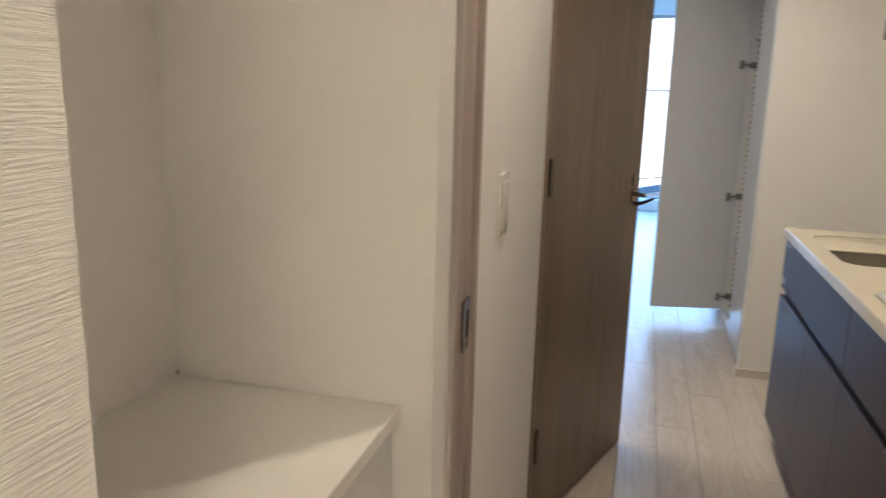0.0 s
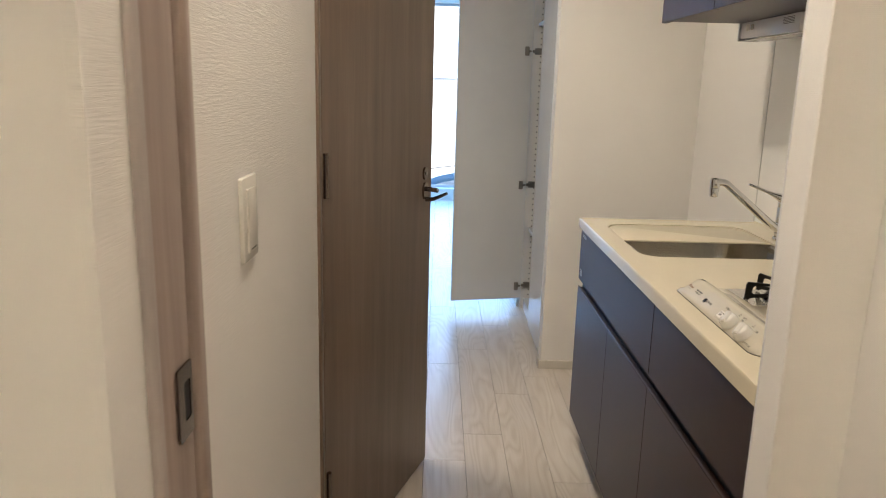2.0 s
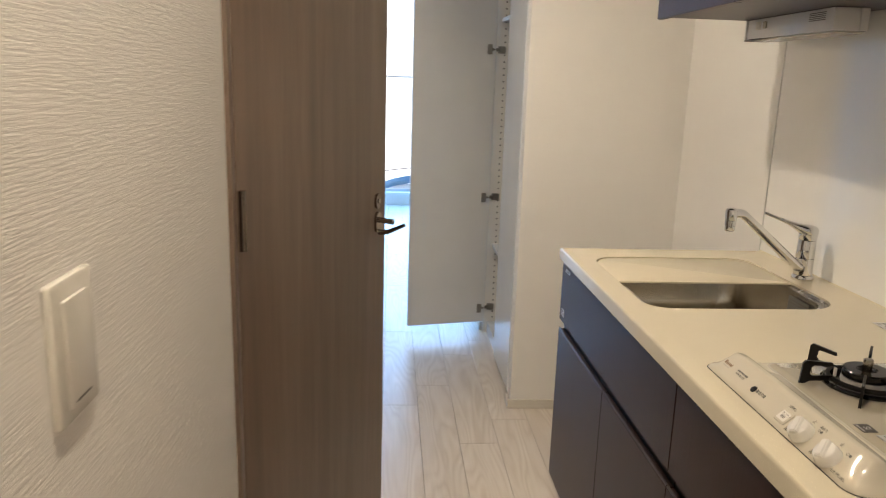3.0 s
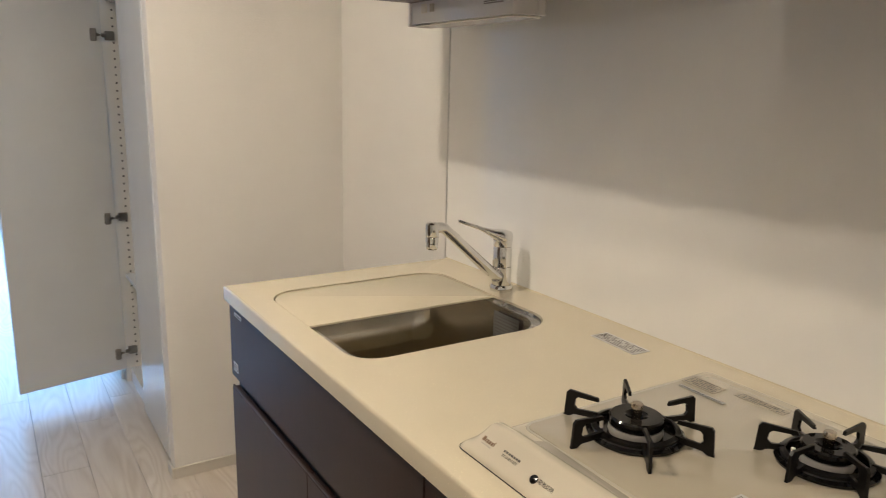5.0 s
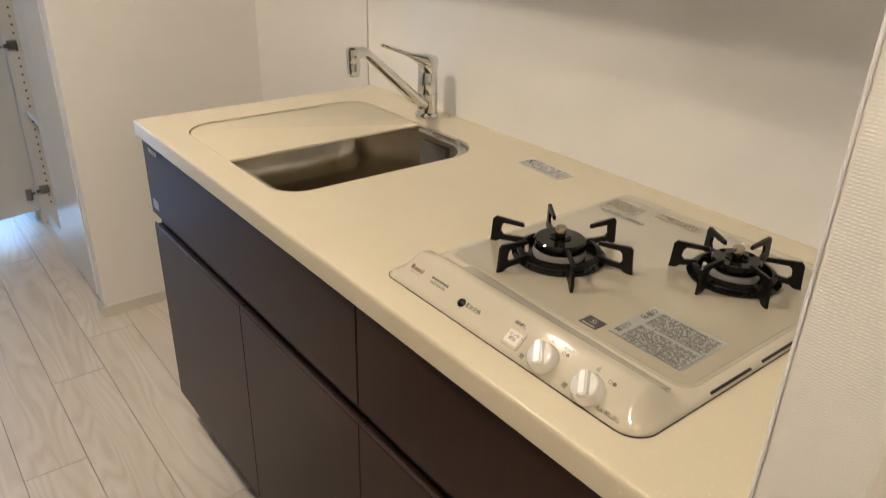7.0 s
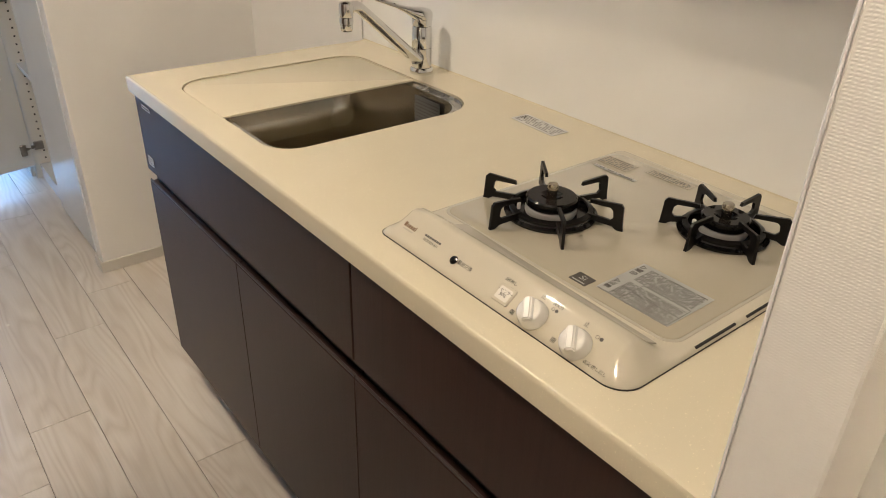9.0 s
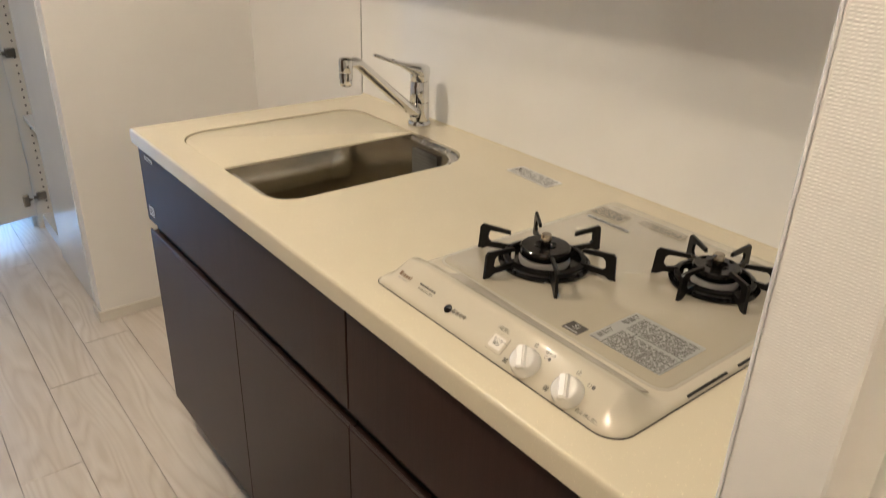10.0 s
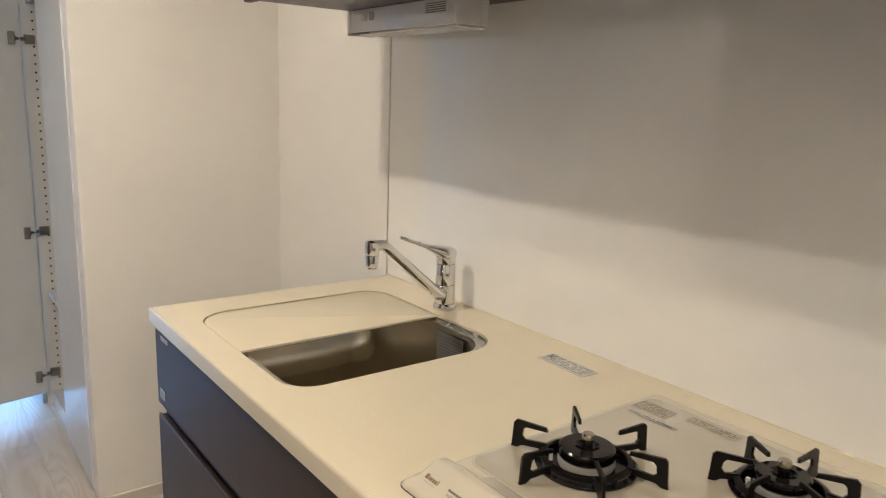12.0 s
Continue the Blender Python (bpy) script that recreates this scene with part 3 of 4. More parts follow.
def sticker(name, label, x, y, z, w, h, m, rot, bars=0, ink=M_INK):
    """A thin printed sticker; bars: rows of print that cannot be read."""
    s = thing(name, label, "label")
    part("sheet", prism(rrect(-w / 2, -h / 2, w / 2, h / 2, min(w, h) * 0.08, 3), 0.0, 0.0006), m, s)
    rng = random.Random(int(x * 1000 + y * 777))
    for i in range(bars):
        yy = h * 0.40 - (i + 0.5) * h * 0.8 / bars
        bm, xx = bmesh.new(), -w * 0.45
        while xx < w * 0.43:
            ww = min(w * rng.uniform(0.03, 0.14), w * 0.45 - xx)
            box(xx, yy - h * 0.17 / bars, 0.0007, xx + ww, yy + h * 0.17 / bars, 0.0009, bm=bm)
            xx += ww + w * rng.choice((0.015, 0.03, 0.08))
        part("print_line", bm, ink, s)
    s.matrix_world = pose(x, y, z, *rot)
    return s


sticker("name_plate", "small pale plate on the plum drawer front", FX - 0.0008, 8.628, 0.795, 0.050, 0.009, M_PAPER, (90, 0, -90), 1)
sticker("care_label", "small white square label on the plum drawer front", FX - 0.0008, 8.657, 0.662, 0.034, 0.022, M_PAPER, (90, 0, -90), 3)

# ---- worktop, sink, lid ----
HOLE = rrect(1.012, 8.113, 1.470, 8.600, (0.060, 0.075, 0.060, 0.085), 9)
worktop = thing("worktop", "cream artificial marble kitchen worktop with a sink cut-out", "worktop")
top_bm = plate_with_hole([(0.9495, 7.2275), (1.571, 7.2275), (1.571, 8.7085), (0.9495, 8.7085)], HOLE, 0.8165, 0.850)
edge_sel = [e for e in top_bm.edges if len(e.link_faces) == 2 and e.calc_face_angle(0) > 1.0 and all(v.co.z > 0.84 for v in e.verts) and (all(v.co.x < 0.96 for v in e.verts) or all(v.co.y > 8.70 for v in e.verts))]
bmesh.ops.bevel(top_bm, geom=edge_sel, offset=0.006, segments=5, profile=0.5, affect="EDGES")
part("slab", top_bm, M_TOP, worktop, "cream speckled slab with a rounded front edge", 35)
part("cove", loft([[(1.5705, y, 0.8502), (1.5705, y, 0.8530), (1.5695, y, 0.8512), (1.5675, y, 0.8502)] for y in (7.2280, 8.7075)]), M_TOP, worktop, "small cove where the slab meets the panel")

sink = thing("sink", "satin stainless single-bowl sink set into the cream worktop", "sink")
rim = []
for d, z in ((0.003, 0.846), (0.004, 0.841), (0.010, 0.8385), (0.0175, 0.8395)):
    rim.append([(x, y, z) for x, y in rrect(1.012 + d, 8.113 + d, 1.470 - d, 8.600 - d * 0.5, (0.058, 0.072, 0.058, 0.082), 9)])
rings = []
for d, z, r in ((0.0, 0.8397, 0.068), (0.001, 0.836, 0.067), (0.003, 0.800, 0.065), (0.007, 0.760, 0.062), (0.012, 0.732, 0.058), (0.019, 0.712, 0.054), (0.030, 0.697, 0.048), (0.046, 0.687, 0.04), (0.075, 0.681, 0.03)):
    rings.append([(x, y, z) for x, y in rrect(1.0295 + d, 8.1305 + d, 1.4525 - d, 8.592 - d, r, 9)])
part("bowl", loft(rings, cap_first=False, cap_last=True), M_STEEL, sink, "satin stainless bowl with rounded corners", 50)
part("sink_rim", loft(rim, cap_first=False, cap_last=False), M_FLANGE, sink, "narrow stainless rim inside the cut-out", 50)
for i in range(7):
    lb, yy = bmesh.new(), 8.219
    while yy < 8.300:
        step = min(0.006 + 0.005 * ((i * 5 + int(yy * 900)) % 4), 8.301 - yy)
        box(1.4434, yy, 0.774 + 0.0074 * i, 1.4439, yy + step - 0.0015, 0.7756 + 0.0074 * i, bm=lb)
        yy += step
    part("print_line", lb, M_INK, sink)
dr = part("drain", lathe([(0.0, 0.0), (0.045, 0.0), (0.045, 0.004), (0.040, 0.006), (0.034, 0.002), (0, 0.002)], 1.30, 8.30, 0.6815, 28), M_CHROME, sink, "chrome drain ring", 40)
part("caution_label", box(1.4440, 8.215, 0.768, 1.4450, 8.305, 0.828), M_SINKLABEL, sink, "grey caution label stuck inside the bowl")
part("drainer_plate", prism(rrect(1.0150, 8.342, 1.4675, 8.5970, (0.058, 0.072, 0.002, 0.002), 9), 0.8440, 0.8482, 0.0012), M_TOP, sink, "cream drainer plate covering the far half of the sink", 40)

top_label = sticker("worktop_label", "silver grey caution label stuck on the worktop", 1.489, 7.964, 0.8503, 0.118, 0.044, M_PALELABEL, (0, 0, -93), 6, M_GREYINK)

for turn in (-38, 38):
    part("print_mark", box(-0.010, -0.0011, 0.0007, 0.010, 0.0011, 0.0009), M_INK, top_label, "dark crossing strokes of a warning mark").matrix_basis = pose(-0.046, 0.004, 0.0004, 0, 0, turn + 90)

# ---- faucet ----
fau = thing("faucet", "chrome single-lever kitchen faucet standing behind the sink", "faucet")
CX, CY = 1.512, 8.372
part("base_ring", lathe([(0, 0), (0.0265, 0), (0.027, 0.003), (0.027, 0.010), (0.024, 0.014), (0, 0.014)], CX, CY, 0.8503, 32), M_CHROME, fau, smooth=40)
part("lower_body", lathe([(0, 0.0143), (0.0225, 0.0143), (0.0228, 0.020), (0.0228, 0.055), (0.0225, 0.058), (0, 0.058)], CX, CY, 0.8503, 32), M_CHROME, fau, smooth=40)
part("upper_body", lathe([(0, 0.0588), (0.0222, 0.0588), (0.0225, 0.062), (0.0222, 0.103), (0.021, 0.106), (0, 0.106)], CX, CY, 0.8503, 32), M_CHROME, fau, smooth=40)
part("lever_hub", lathe([(0, 0.107), (0.0215, 0.107), (0.0224, 0.110), (0.0224, 0.122), (0, 0.122)], CX, CY, 0.8503, 32), M_CHROME, fau, smooth=40)
u = Vector((1.243 - CX, 8.250 - CY, 0)).normalized()


def along(k, z):
    return (CX + u.x * k, CY + u.y * k, z)


part("spout", tube([along(0.010, 0.884), along(0.030, 0.890), along(0.060, 0.909), along(0.245, 1.0315), along(0.254, 1.0370), along(0.263, 1.0400), along(0.273, 1.0415), along(0.296, 1.0420)], [0.0135, 0.0135, 0.0128, 0.0108, 0.0108, 0.0108, 0.0108, 0.0108], 16), M_CHROME, fau, smooth=60)
part("aerator", lathe([(0, 0), (0.0105, 0), (0.0120, 0.003), (0.0120, 0.012), (0.0113, 0.0125), (0.0113, 0.014), (0.0132, 0.0145), (0.0132, 0.025), (0.0125, 0.0255), (0.0132, 0.027), (0.0138, 0.042), (0.0130, 0.051), (0.009, 0.054), (0, 0.0545)], along(0.297, 0)[0], along(0.297, 0)[1], 1.001, 24), M_CHROME, fau, smooth=40)
v = Vector((1.402 - CX, 8.396 - CY, 0)).normalized()
n = Vector((-v.y, v.x, 0))
rings = []
for k, z, w, h in ((-0.0226, 0.976, 0.004, 0.006), (-0.0218, 0.977, 0.010, 0.011), (-0.016, 0.978, 0.0185, 0.0150), (-0.004, 0.979, 0.0226, 0.0165), (0.010, 0.981, 0.0215, 0.0160), (0.024, 0.9865, 0.0175, 0.0120), (0.040, 0.9935, 0.0142, 0.0080), (0.056, 1.0000, 0.0128, 0.0055), (0.066, 1.0040, 0.0122, 0.0046)):
    c = Vector((CX, CY, z)) + v * k
    rings.append([c + n * (w * math.copysign(abs(math.cos(q)) ** 0.7, math.cos(q))) + Vector((0, 0, h * math.copysign(abs(math.sin(q)) ** 0.7, math.sin(q)))) for q in (2 * math.pi * i / 24 for i in range(24))])
lever = part("lever", loft(rings), M_CHROME, fau, "flat chrome lever with a long slot", 60)
lev = bmesh.new()
pth = [Vector((CX, CY, 0.985)) + v * k + n * w + Vector((0, 0, h)) for k, w, h in ((0.060, -0.0095, 0.0165), (0.085, -0.0090, 0.0260), (0.102, -0.0070, 0.0325), (0.110, 0.0, 0.0352), (0.102, 0.0070, 0.0325), (0.085, 0.0090, 0.0260), (0.060, 0.0095, 0.0165))]
tube(smooth_path(pth, 5), 0.0038, 12, bm=lev)
part("lever_loop", lev, M_CHROME, lever, smooth=60)

# ---- hob ----
HX0, HX1, HY0, HY1, HR = 0.998, 1.512, 7.354, 7.783, 0.030
FAR_R = 0.016
hob = thing("gas_hob", "cream white two-burner gas hob with two front knobs", "gas hob")


def ease(t):
    t = min(1.0, max(0.0, t))
    return t * t * (3 - 2 * t)


LIP, RISE = 0.0030, 0.0305


def hob_height(x, y, d):
    front = x - HX0
    if front < 0.038:
        p = LIP + RISE * (front / 0.038)
    elif front < 0.046:
        p = LIP + RISE + 0.0008 * math.sin((front - 0.038) / 0.008 * math.pi)
    else:
        p = 0.0050 + (LIP + RISE - 0.0050) * (1 - ease((front - 0.046) / 0.050))
    side_d = min(y - HY0, HY1 - y)
    p = min(p, 0.0050) + (p - min(p, 0.0050)) * ease(side_d / 0.034)
    return 0.8518 + p * ease(d / 0.007 + 0.12)


def hob_body():
    bm = bmesh.new()
    xs = [HX0 + HR * k / 6 for k in range(7)] + [HX0 + 0.034 + 0.004 * k for k in range(17)] + [HX0 + 0.10 + (HX1 - HX0 - HR - 0.10) * k / 8 for k in range(9)] + [HX1 - HR + HR * k / 6 for k in range(1, 7)]
    ys = [HY0 + HR * k / 8 for k in range(9)] + [HY0 + HR + (HY1 - HY0 - 2 * HR) * k / 14 for k in range(1, 14)] + [HY1 - HR + HR * k / 8 for k in range(9)]
    grid = []
    for x in xs:
        row = []
        for y in ys:
            px, py = x, y
            q = FAR_R if y > 7.6 else HR
            a = (x - (HX1 - q)) / q if x > HX1 - q else (x - (HX0 + q)) / q if x < HX0 + q else 0
            b = (y - (HY1 - q)) / q if y > HY1 - q else (y - (HY0 + q)) / q if y < HY0 + q else 0
            if a and b:
                px = x - a * q + q * a * math.sqrt(1 - b * b / 2)
                py = y - b * q + q * b * math.sqrt(1 - a * a / 2)
                d = q * (1 - min(1.0, math.hypot(a * math.sqrt(1 - b * b / 2), b * math.sqrt(1 - a * a / 2))))
            else:
                d = min(x - HX0, HX1 - x, y - HY0, HY1 - y)
            row.append(bm.verts.new((px, py, hob_height(px, py, d))))
        grid.append(row)
    for i in range(len(xs) - 1):
        for j in range(len(ys) - 1):
            bm.faces.new((grid[i][j], grid[i + 1][j], grid[i + 1][j + 1], grid[i][j + 1]))
    rim = [e for e in bm.edges if len(e.link_faces) == 1]
    ext = bmesh.ops.extrude_edge_only(bm, edges=rim)
    for g in ext["geom"]:
        if isinstance(g, bmesh.types.BMVert):
            g.co.z = 0.8515
    return bm


part("hob_body", hob_body(), M_HOB, hob, "glossy cream enamelled body with a sloped front", 50)
part("hob_gasket", prism(rrect(HX0 - 0.0008, HY0 - 0.0008, HX1 + 0.0008, HY1 + 0.0008, (FAR_R, FAR_R, HR, HR), 8), 0.8502, 0.8514), M_DARK, hob, "thin dark gasket line")
TZ = 0.8582
# Grey ring puts the groove's shading into colour; nothing is cut in.
part("plate_groove", prism(rrect(1.0995, 7.3715, 1.4885, 7.7745, 0.022, 6), 0.8560, 0.8574, 0.0006), M_BAND, hob, "greyish ring for the shaded groove round the top plate", 40)
part("top_plate", prism(rrect(1.104, 7.376, 1.484, 7.770, 0.018, 6), 0.8560, TZ, 0.001), M_HOBGLASS, hob, "glossy beige top plate", 40)
part("front_band", loft([[(1.0735, y, 0.8655), (1.0740, y, 0.8672), (1.0935 + w, y, 0.8592), (1.0935 + w, y, 0.8572)] for y, w in ((7.385, -0.004), (7.55, 0.0), (7.715, 0.006))]), M_BAND, hob, "greyish trim band behind the controls")
# Raised dark bars give the vent slots the shade of openings.
for x0, x1 in ((1.121, 1.197), (1.220, 1.292)):
    part("vent_slot", box(x0, HY0 + 0.0015, 0.8540, x1, HY0 + 0.0048, 0.8566, 0.0006), M_DARK, hob, "vent slot in the side, a raised dark bar for its shade")
SLOPE = math.degrees(math.atan2(RISE, 0.038))


def on_slope(y, front, lift=0.0):
    """A place on the sloped control panel: local x runs along y, local y up the slope."""
    z = 0.8518 + LIP + RISE * front / 0.038
    return pose(HX0 + front - lift * math.sin(radians(SLOPE)), y, z + lift * math.cos(radians(SLOPE)), 0, 0, -90) @ pose(0, 0, 0, SLOPE)


def knob():
    k = part("knob", lathe([(0, 0.0), (0.0180, 0.0), (0.0178, 0.004), (0.0165, 0.0065), (0.0155, 0.013), (0.0135, 0.0150), (0, 0.0155)], 0, 0, 0, 36), M_KNOB, hob, "white control knob", 50)
    grip = loft([[(sx * (0.0046 if zz > 0.014 else 0.0072), sy, zz) for sx, sy in ((-1, -w), (1, -w), (1, w), (-1, w))] for zz, w in ((0.0135, 0.0150), (0.0205, 0.0135))])
    bmesh.ops.bevel(grip, geom=list(grip.edges), offset=0.0015, segments=3, affect="EDGES")
    part("knob_ridge", grip, M_KNOB, k, smooth=50)
    part("knob_dot", lathe([(0, 0.0), (0.0012, 0.0), (0.0012, 0.0004), (0, 0.0004)], -0.002, 0.0125, 0.0154, 10), M_BAND, k)
    return k


k1 = knob()
k1.matrix_basis = on_slope(7.4945, 0.0135) @ pose(0, 0, 0, 0, 0, 36)
k2 = knob()
k2.matrix_basis = on_slope(7.4295, 0.0125) @ pose(0, 0, 0, 0, 0, 33)
lens = part("battery_button", lathe([(0, 0), (0.0060, 0), (0.0055, 0.0012), (0, 0.0018)], 0, 0, 0, 24), M_BLACK, hob, "small round dark battery lamp", 60)
lens.matrix_basis = on_slope(7.6380, 0.0157, 0.0002)
btn = part("sensor_button", prism(rrect(-0.0135, -0.0115, 0.0135, 0.0115, 0.003, 4), 0, 0.0016, 0.0006), M_HOB, hob, "square cream sensor button", 40)
btn.matrix_basis = on_slope(7.5435, 0.0145, 0.0002)
part("button_inset", prism(rrect(-0.010, -0.008, 0.010, 0.008, 0.0018, 4), 0.0017, 0.0020), M_TRIM, btn, "greyish inset")
words("button_print", "・センサー\n解除", 0.0052, pose(0, 0.0006, 0.0021), M_INK, btn)
for txt, y, f, sz in (("0120-054-321", 7.688, 0.0170, 0.0052), ("電池交換", 7.6180, 0.0165, 0.0068), ("3秒押し", 7.547, 0.0281, 0.0056), ("止", 7.498, 0.0321, 0.0070), ("弱火力", 7.4760, 0.0320, 0.0050), ("○●", 7.4760, 0.0270, 0.0056), ("開", 7.520, 0.0048, 0.0070), ("止", 7.4335, 0.0313, 0.0070), ("開", 7.4550, 0.0045, 0.0070), ("○●", 7.4120, 0.0270, 0.0060), ("点火 押し回し", 7.3960, 0.0045, 0.0050)):
    words("panel_print", txt, sz, on_slope(y, f, 0.0004), M_INK, hob)
lg = bmesh.new()
for i, w in enumerate((0.0050, 0.0018, 0.0036, 0.0036, 0.0034, 0.0016)):
    xx = -0.0125 + sum((0.0050, 0.0018, 0.0036, 0.0036, 0.0034, 0.0016)[:i]) + i * 0.0012
    box(xx, -0.0032, 0, xx + w, 0.0036 if i in (0, 5) else 0.0016, 0.0002, bm=lg)
part("maker_mark", lg, M_BROWNINK, hob, "brown maker's mark as plain bars").matrix_basis = on_slope(7.7355, 0.0205, 0.0004)
ln = bmesh.new()
box(-0.010, -0.0010, 0, 0.010, 0.0008, 0.0002, bm=ln)
part("model_line", ln, M_BAND, hob).matrix_basis = on_slope(7.7355, 0.0155, 0.0004)
ln = bmesh.new()
for i in range(7):
    box(-0.0165 + 0.0048 * i, -0.0014, 0, -0.0127 + 0.0048 * i, 0.0016, 0.0002, bm=ln)
part("service_line", ln, M_INK, hob).matrix_basis = on_slope(7.688, 0.0215, 0.0004)


def prong_profile(reach, hub):
    """The side view of one C-shaped finger of a pan support: (radius, height)."""
    return [(reach, 0.0), (reach - 0.001, 0.004), (reach - 0.003, 0.0350), (reach - 0.007, 0.0395), (reach - 0.050, 0.0375), (reach - 0.052, 0.0320), (reach - 0.021, 0.0315), (reach - 0.0170, 0.0275), (reach - 0.0155, 0.0175), (reach - 0.020, 0.0130), (hub, 0.0155), (hub, 0.0070), (reach - 0.016, 0.0045), (reach - 0.009, 0.0)]


def burner(cx, cy, ring, cap, prongs, reach, start, label):
    b = part("burner", lathe([(0, 0.001), (ring + 0.003, 0.001), (ring + 0.004, 0.0045), (ring, 0.0075), (ring - 0.006, 0.0050), (ring * 0.70, 0.0030), (0, 0.0030)], cx, cy, TZ, 40), M_BLACK, hob, label, 50)
    part("burner_body", lathe([(0, 0.003), (cap + 0.002, 0.003), (cap + 0.0035, 0.007), (cap + 0.0025, 0.0145), (0, 0.0145)], cx, cy, TZ, 36), M_ALU, b, "cast aluminium burner ring", 50)
    part("burner_cap", lathe([(0.009, 0.0150), (cap + 0.001, 0.0150), (cap + 0.003, 0.0170), (cap + 0.003, 0.0268), (cap + 0.0005, 0.0292), (0.0165, 0.0292), (0.0120, 0.0262), (0.009, 0.0200)], cx, cy, TZ, 36), M_BLACK, b, "glossy black burner cap", 32)
    part("sensor", lathe([(0, 0.015), (0.0062, 0.015), (0.0070, 0.0380), (0.0080, 0.0385), (0.0080, 0.0450), (0.0070, 0.0465), (0, 0.0467)], cx, cy, TZ, 20), M_SENSOR, b, "round metal pan sensor", 40)
    part("igniter", lathe([(0, 0.004), (0.0028, 0.004), (0.0028, 0.018), (0, 0.018)], cx - cap * 0.95, cy + cap * 0.95, TZ, 10), M_KNOB, b, "white ceramic igniter", 40)
    s = part("pan_support", loft([[(cx + r * math.cos(2 * math.pi * i / 48), cy + r * math.sin(2 * math.pi * i / 48), TZ + z) for i in range(48)] for r, z in ((ring - 0.010, 0.011), (ring - 0.003, 0.009), (ring - 0.003, 0.0125), (ring - 0.010, 0.0145), (ring - 0.010, 0.011))], False, False), M_IRON, hob, "black pan support with hooked fingers", 50)
    prof = prong_profile(reach, ring - 0.008)
    for i in range(prongs):
        a = radians(start + 360 * i / prongs)
        er, et = Vector((math.cos(a), math.sin(a), 0)), Vector((-math.sin(a), math.cos(a), 0))
        rows = []
        for t in (-0.0021, 0.0021):
            rows.append([Vector((cx, cy, TZ + 0.0002 + h)) + er * r + et * t for r, h in prof])
        bm = loft(rows, False, False)
        bm.verts.ensure_lookup_table()
        for tri in tessellate_polygon([[Vector((r, h, 0)) for r, h in prof]]):
            bm.faces.new([bm.verts[k] for k in tri])
            bm.faces.new([bm.verts[k + len(prof)] for k in reversed(tri)])
        part("finger", bm, M_IRON, s)


burner(1.221, 7.673, 0.063, 0.034, 6, 0.107, -7, "front black burner tray")
burner(1.372, 7.490, 0.058, 0.030, 6, 0.086, 0, "rear black burner tray")


def hob_label(name, x, y, w, h, rows, label, sheet=M_LABEL, start=0.46, ink=M_INK):
    s = part(name, prism(rrect(-w / 2, -h / 2, w / 2, h / 2, 0.001, 2), 0.0, 0.0004), sheet, hob, label)
    rng = random.Random(len(rows) * 7 + int(w * 1e4))
    bm = bmesh.new()
    for yy, hh in rows:
        xx = -w * start
        while xx < w * 0.44:
            ww = min(rng.uniform(0.0010, 0.0042), w * 0.46 - xx)
            box(xx, yy - hh / 2, 0.0005, xx + ww, yy + hh / 2, 0.0006, bm=bm)
            xx += ww + rng.choice((0.0006, 0.0006, 0.0009, 0.0035))
    part("small_print", bm, ink, s, "rows of unreadable dark print")
    s.matrix_basis = pose(x, y, TZ + 0.0003, 0, 0, -90)
    return s


cau = hob_label("caution_sheet", 1.170, 7.449, 0.104, 0.092, [(-0.0425 + 0.0031 * i, 0.0013 + 0.0004 * (i % 3)) for i in range(28) if i not in (13, 14, 27)], "large silver grey caution label with dense print", M_LABEL, 0.33)
fr_bm = bmesh.new()
for q in ((-0.050, -0.0455, 0.050, -0.0448), (-0.018, 0.0012, 0.050, 0.0019), (-0.018, -0.0448, -0.0173, 0.0012), (0.0495, -0.0448, 0.0502, 0.0012), (-0.018, -0.022, 0.050, -0.0214), (0.016, -0.0448, 0.0166, -0.022)):
    box(q[0], q[1], 0.0006, q[2], q[3], 0.0008, bm=fr_bm)
part("table_frame", fr_bm, M_INK, cau, "thin dark table lines")
words("caution_heading", "△警告", 0.0105, pose(-0.045, 0.026, 0.0007, 0, 0, -90), M_INK, cau)
words("caution_heading", "△注意", 0.0095, pose(-0.045, -0.024, 0.0007, 0, 0, -90), M_INK, cau)
hob_label("back_label", 1.448, 7.738, 0.062, 0.034, [(-0.012 + 0.006 * i, 0.0030) for i in range(5)], "pale label with two rows of dark print at the back", M_HOBGLASS)
hob_label("back_label", 1.414, 7.716, 0.084, 0.008, [(0, 0.0034)], "pale strip label", M_LABEL)
hob_label("back_label", 1.466, 7.646, 0.082, 0.020, [(-0.005, 0.003), (0.001, 0.003), (0.006, 0.0025)], "pale label with dark print at the back", M_HOBGLASS)
sg = part("safety_mark", prism(rrect(-0.013, -0.011, 0.013, 0.011, 0.0008, 2), 0, 0.0005), M_INK, hob, "small black safety mark")
sg.matrix_basis = pose(1.123, 7.522, TZ + 0.0003, 0, 0, -90)
words("mark_print", "Si", 0.014, pose(0, 0.002, 0.0006), M_LABEL, sg)
part("mark_bar", box(-0.010, -0.0088, 0.0006, 0.010, -0.0068, 0.0008), M_LABEL, sg)

# ---- splash panel, wall units, hood, lamp ----
structure("trim_kitchen_panel", box(1.5715, 7.2265, 0.8503, 1.5745, 8.711, 1.62, 0.0008), M_SPLASH, "glossy off-white kitchen splash panel", "splash panel")
structure("trim_panel_edge", box(1.5695, 8.7115, 0.8503, 1.5745, 8.7150, 1.62, 0.0006), M_EDGEALU, "thin metal edge strip of the splash panel", "trim")
UX, UZ = 1.177, 1.513


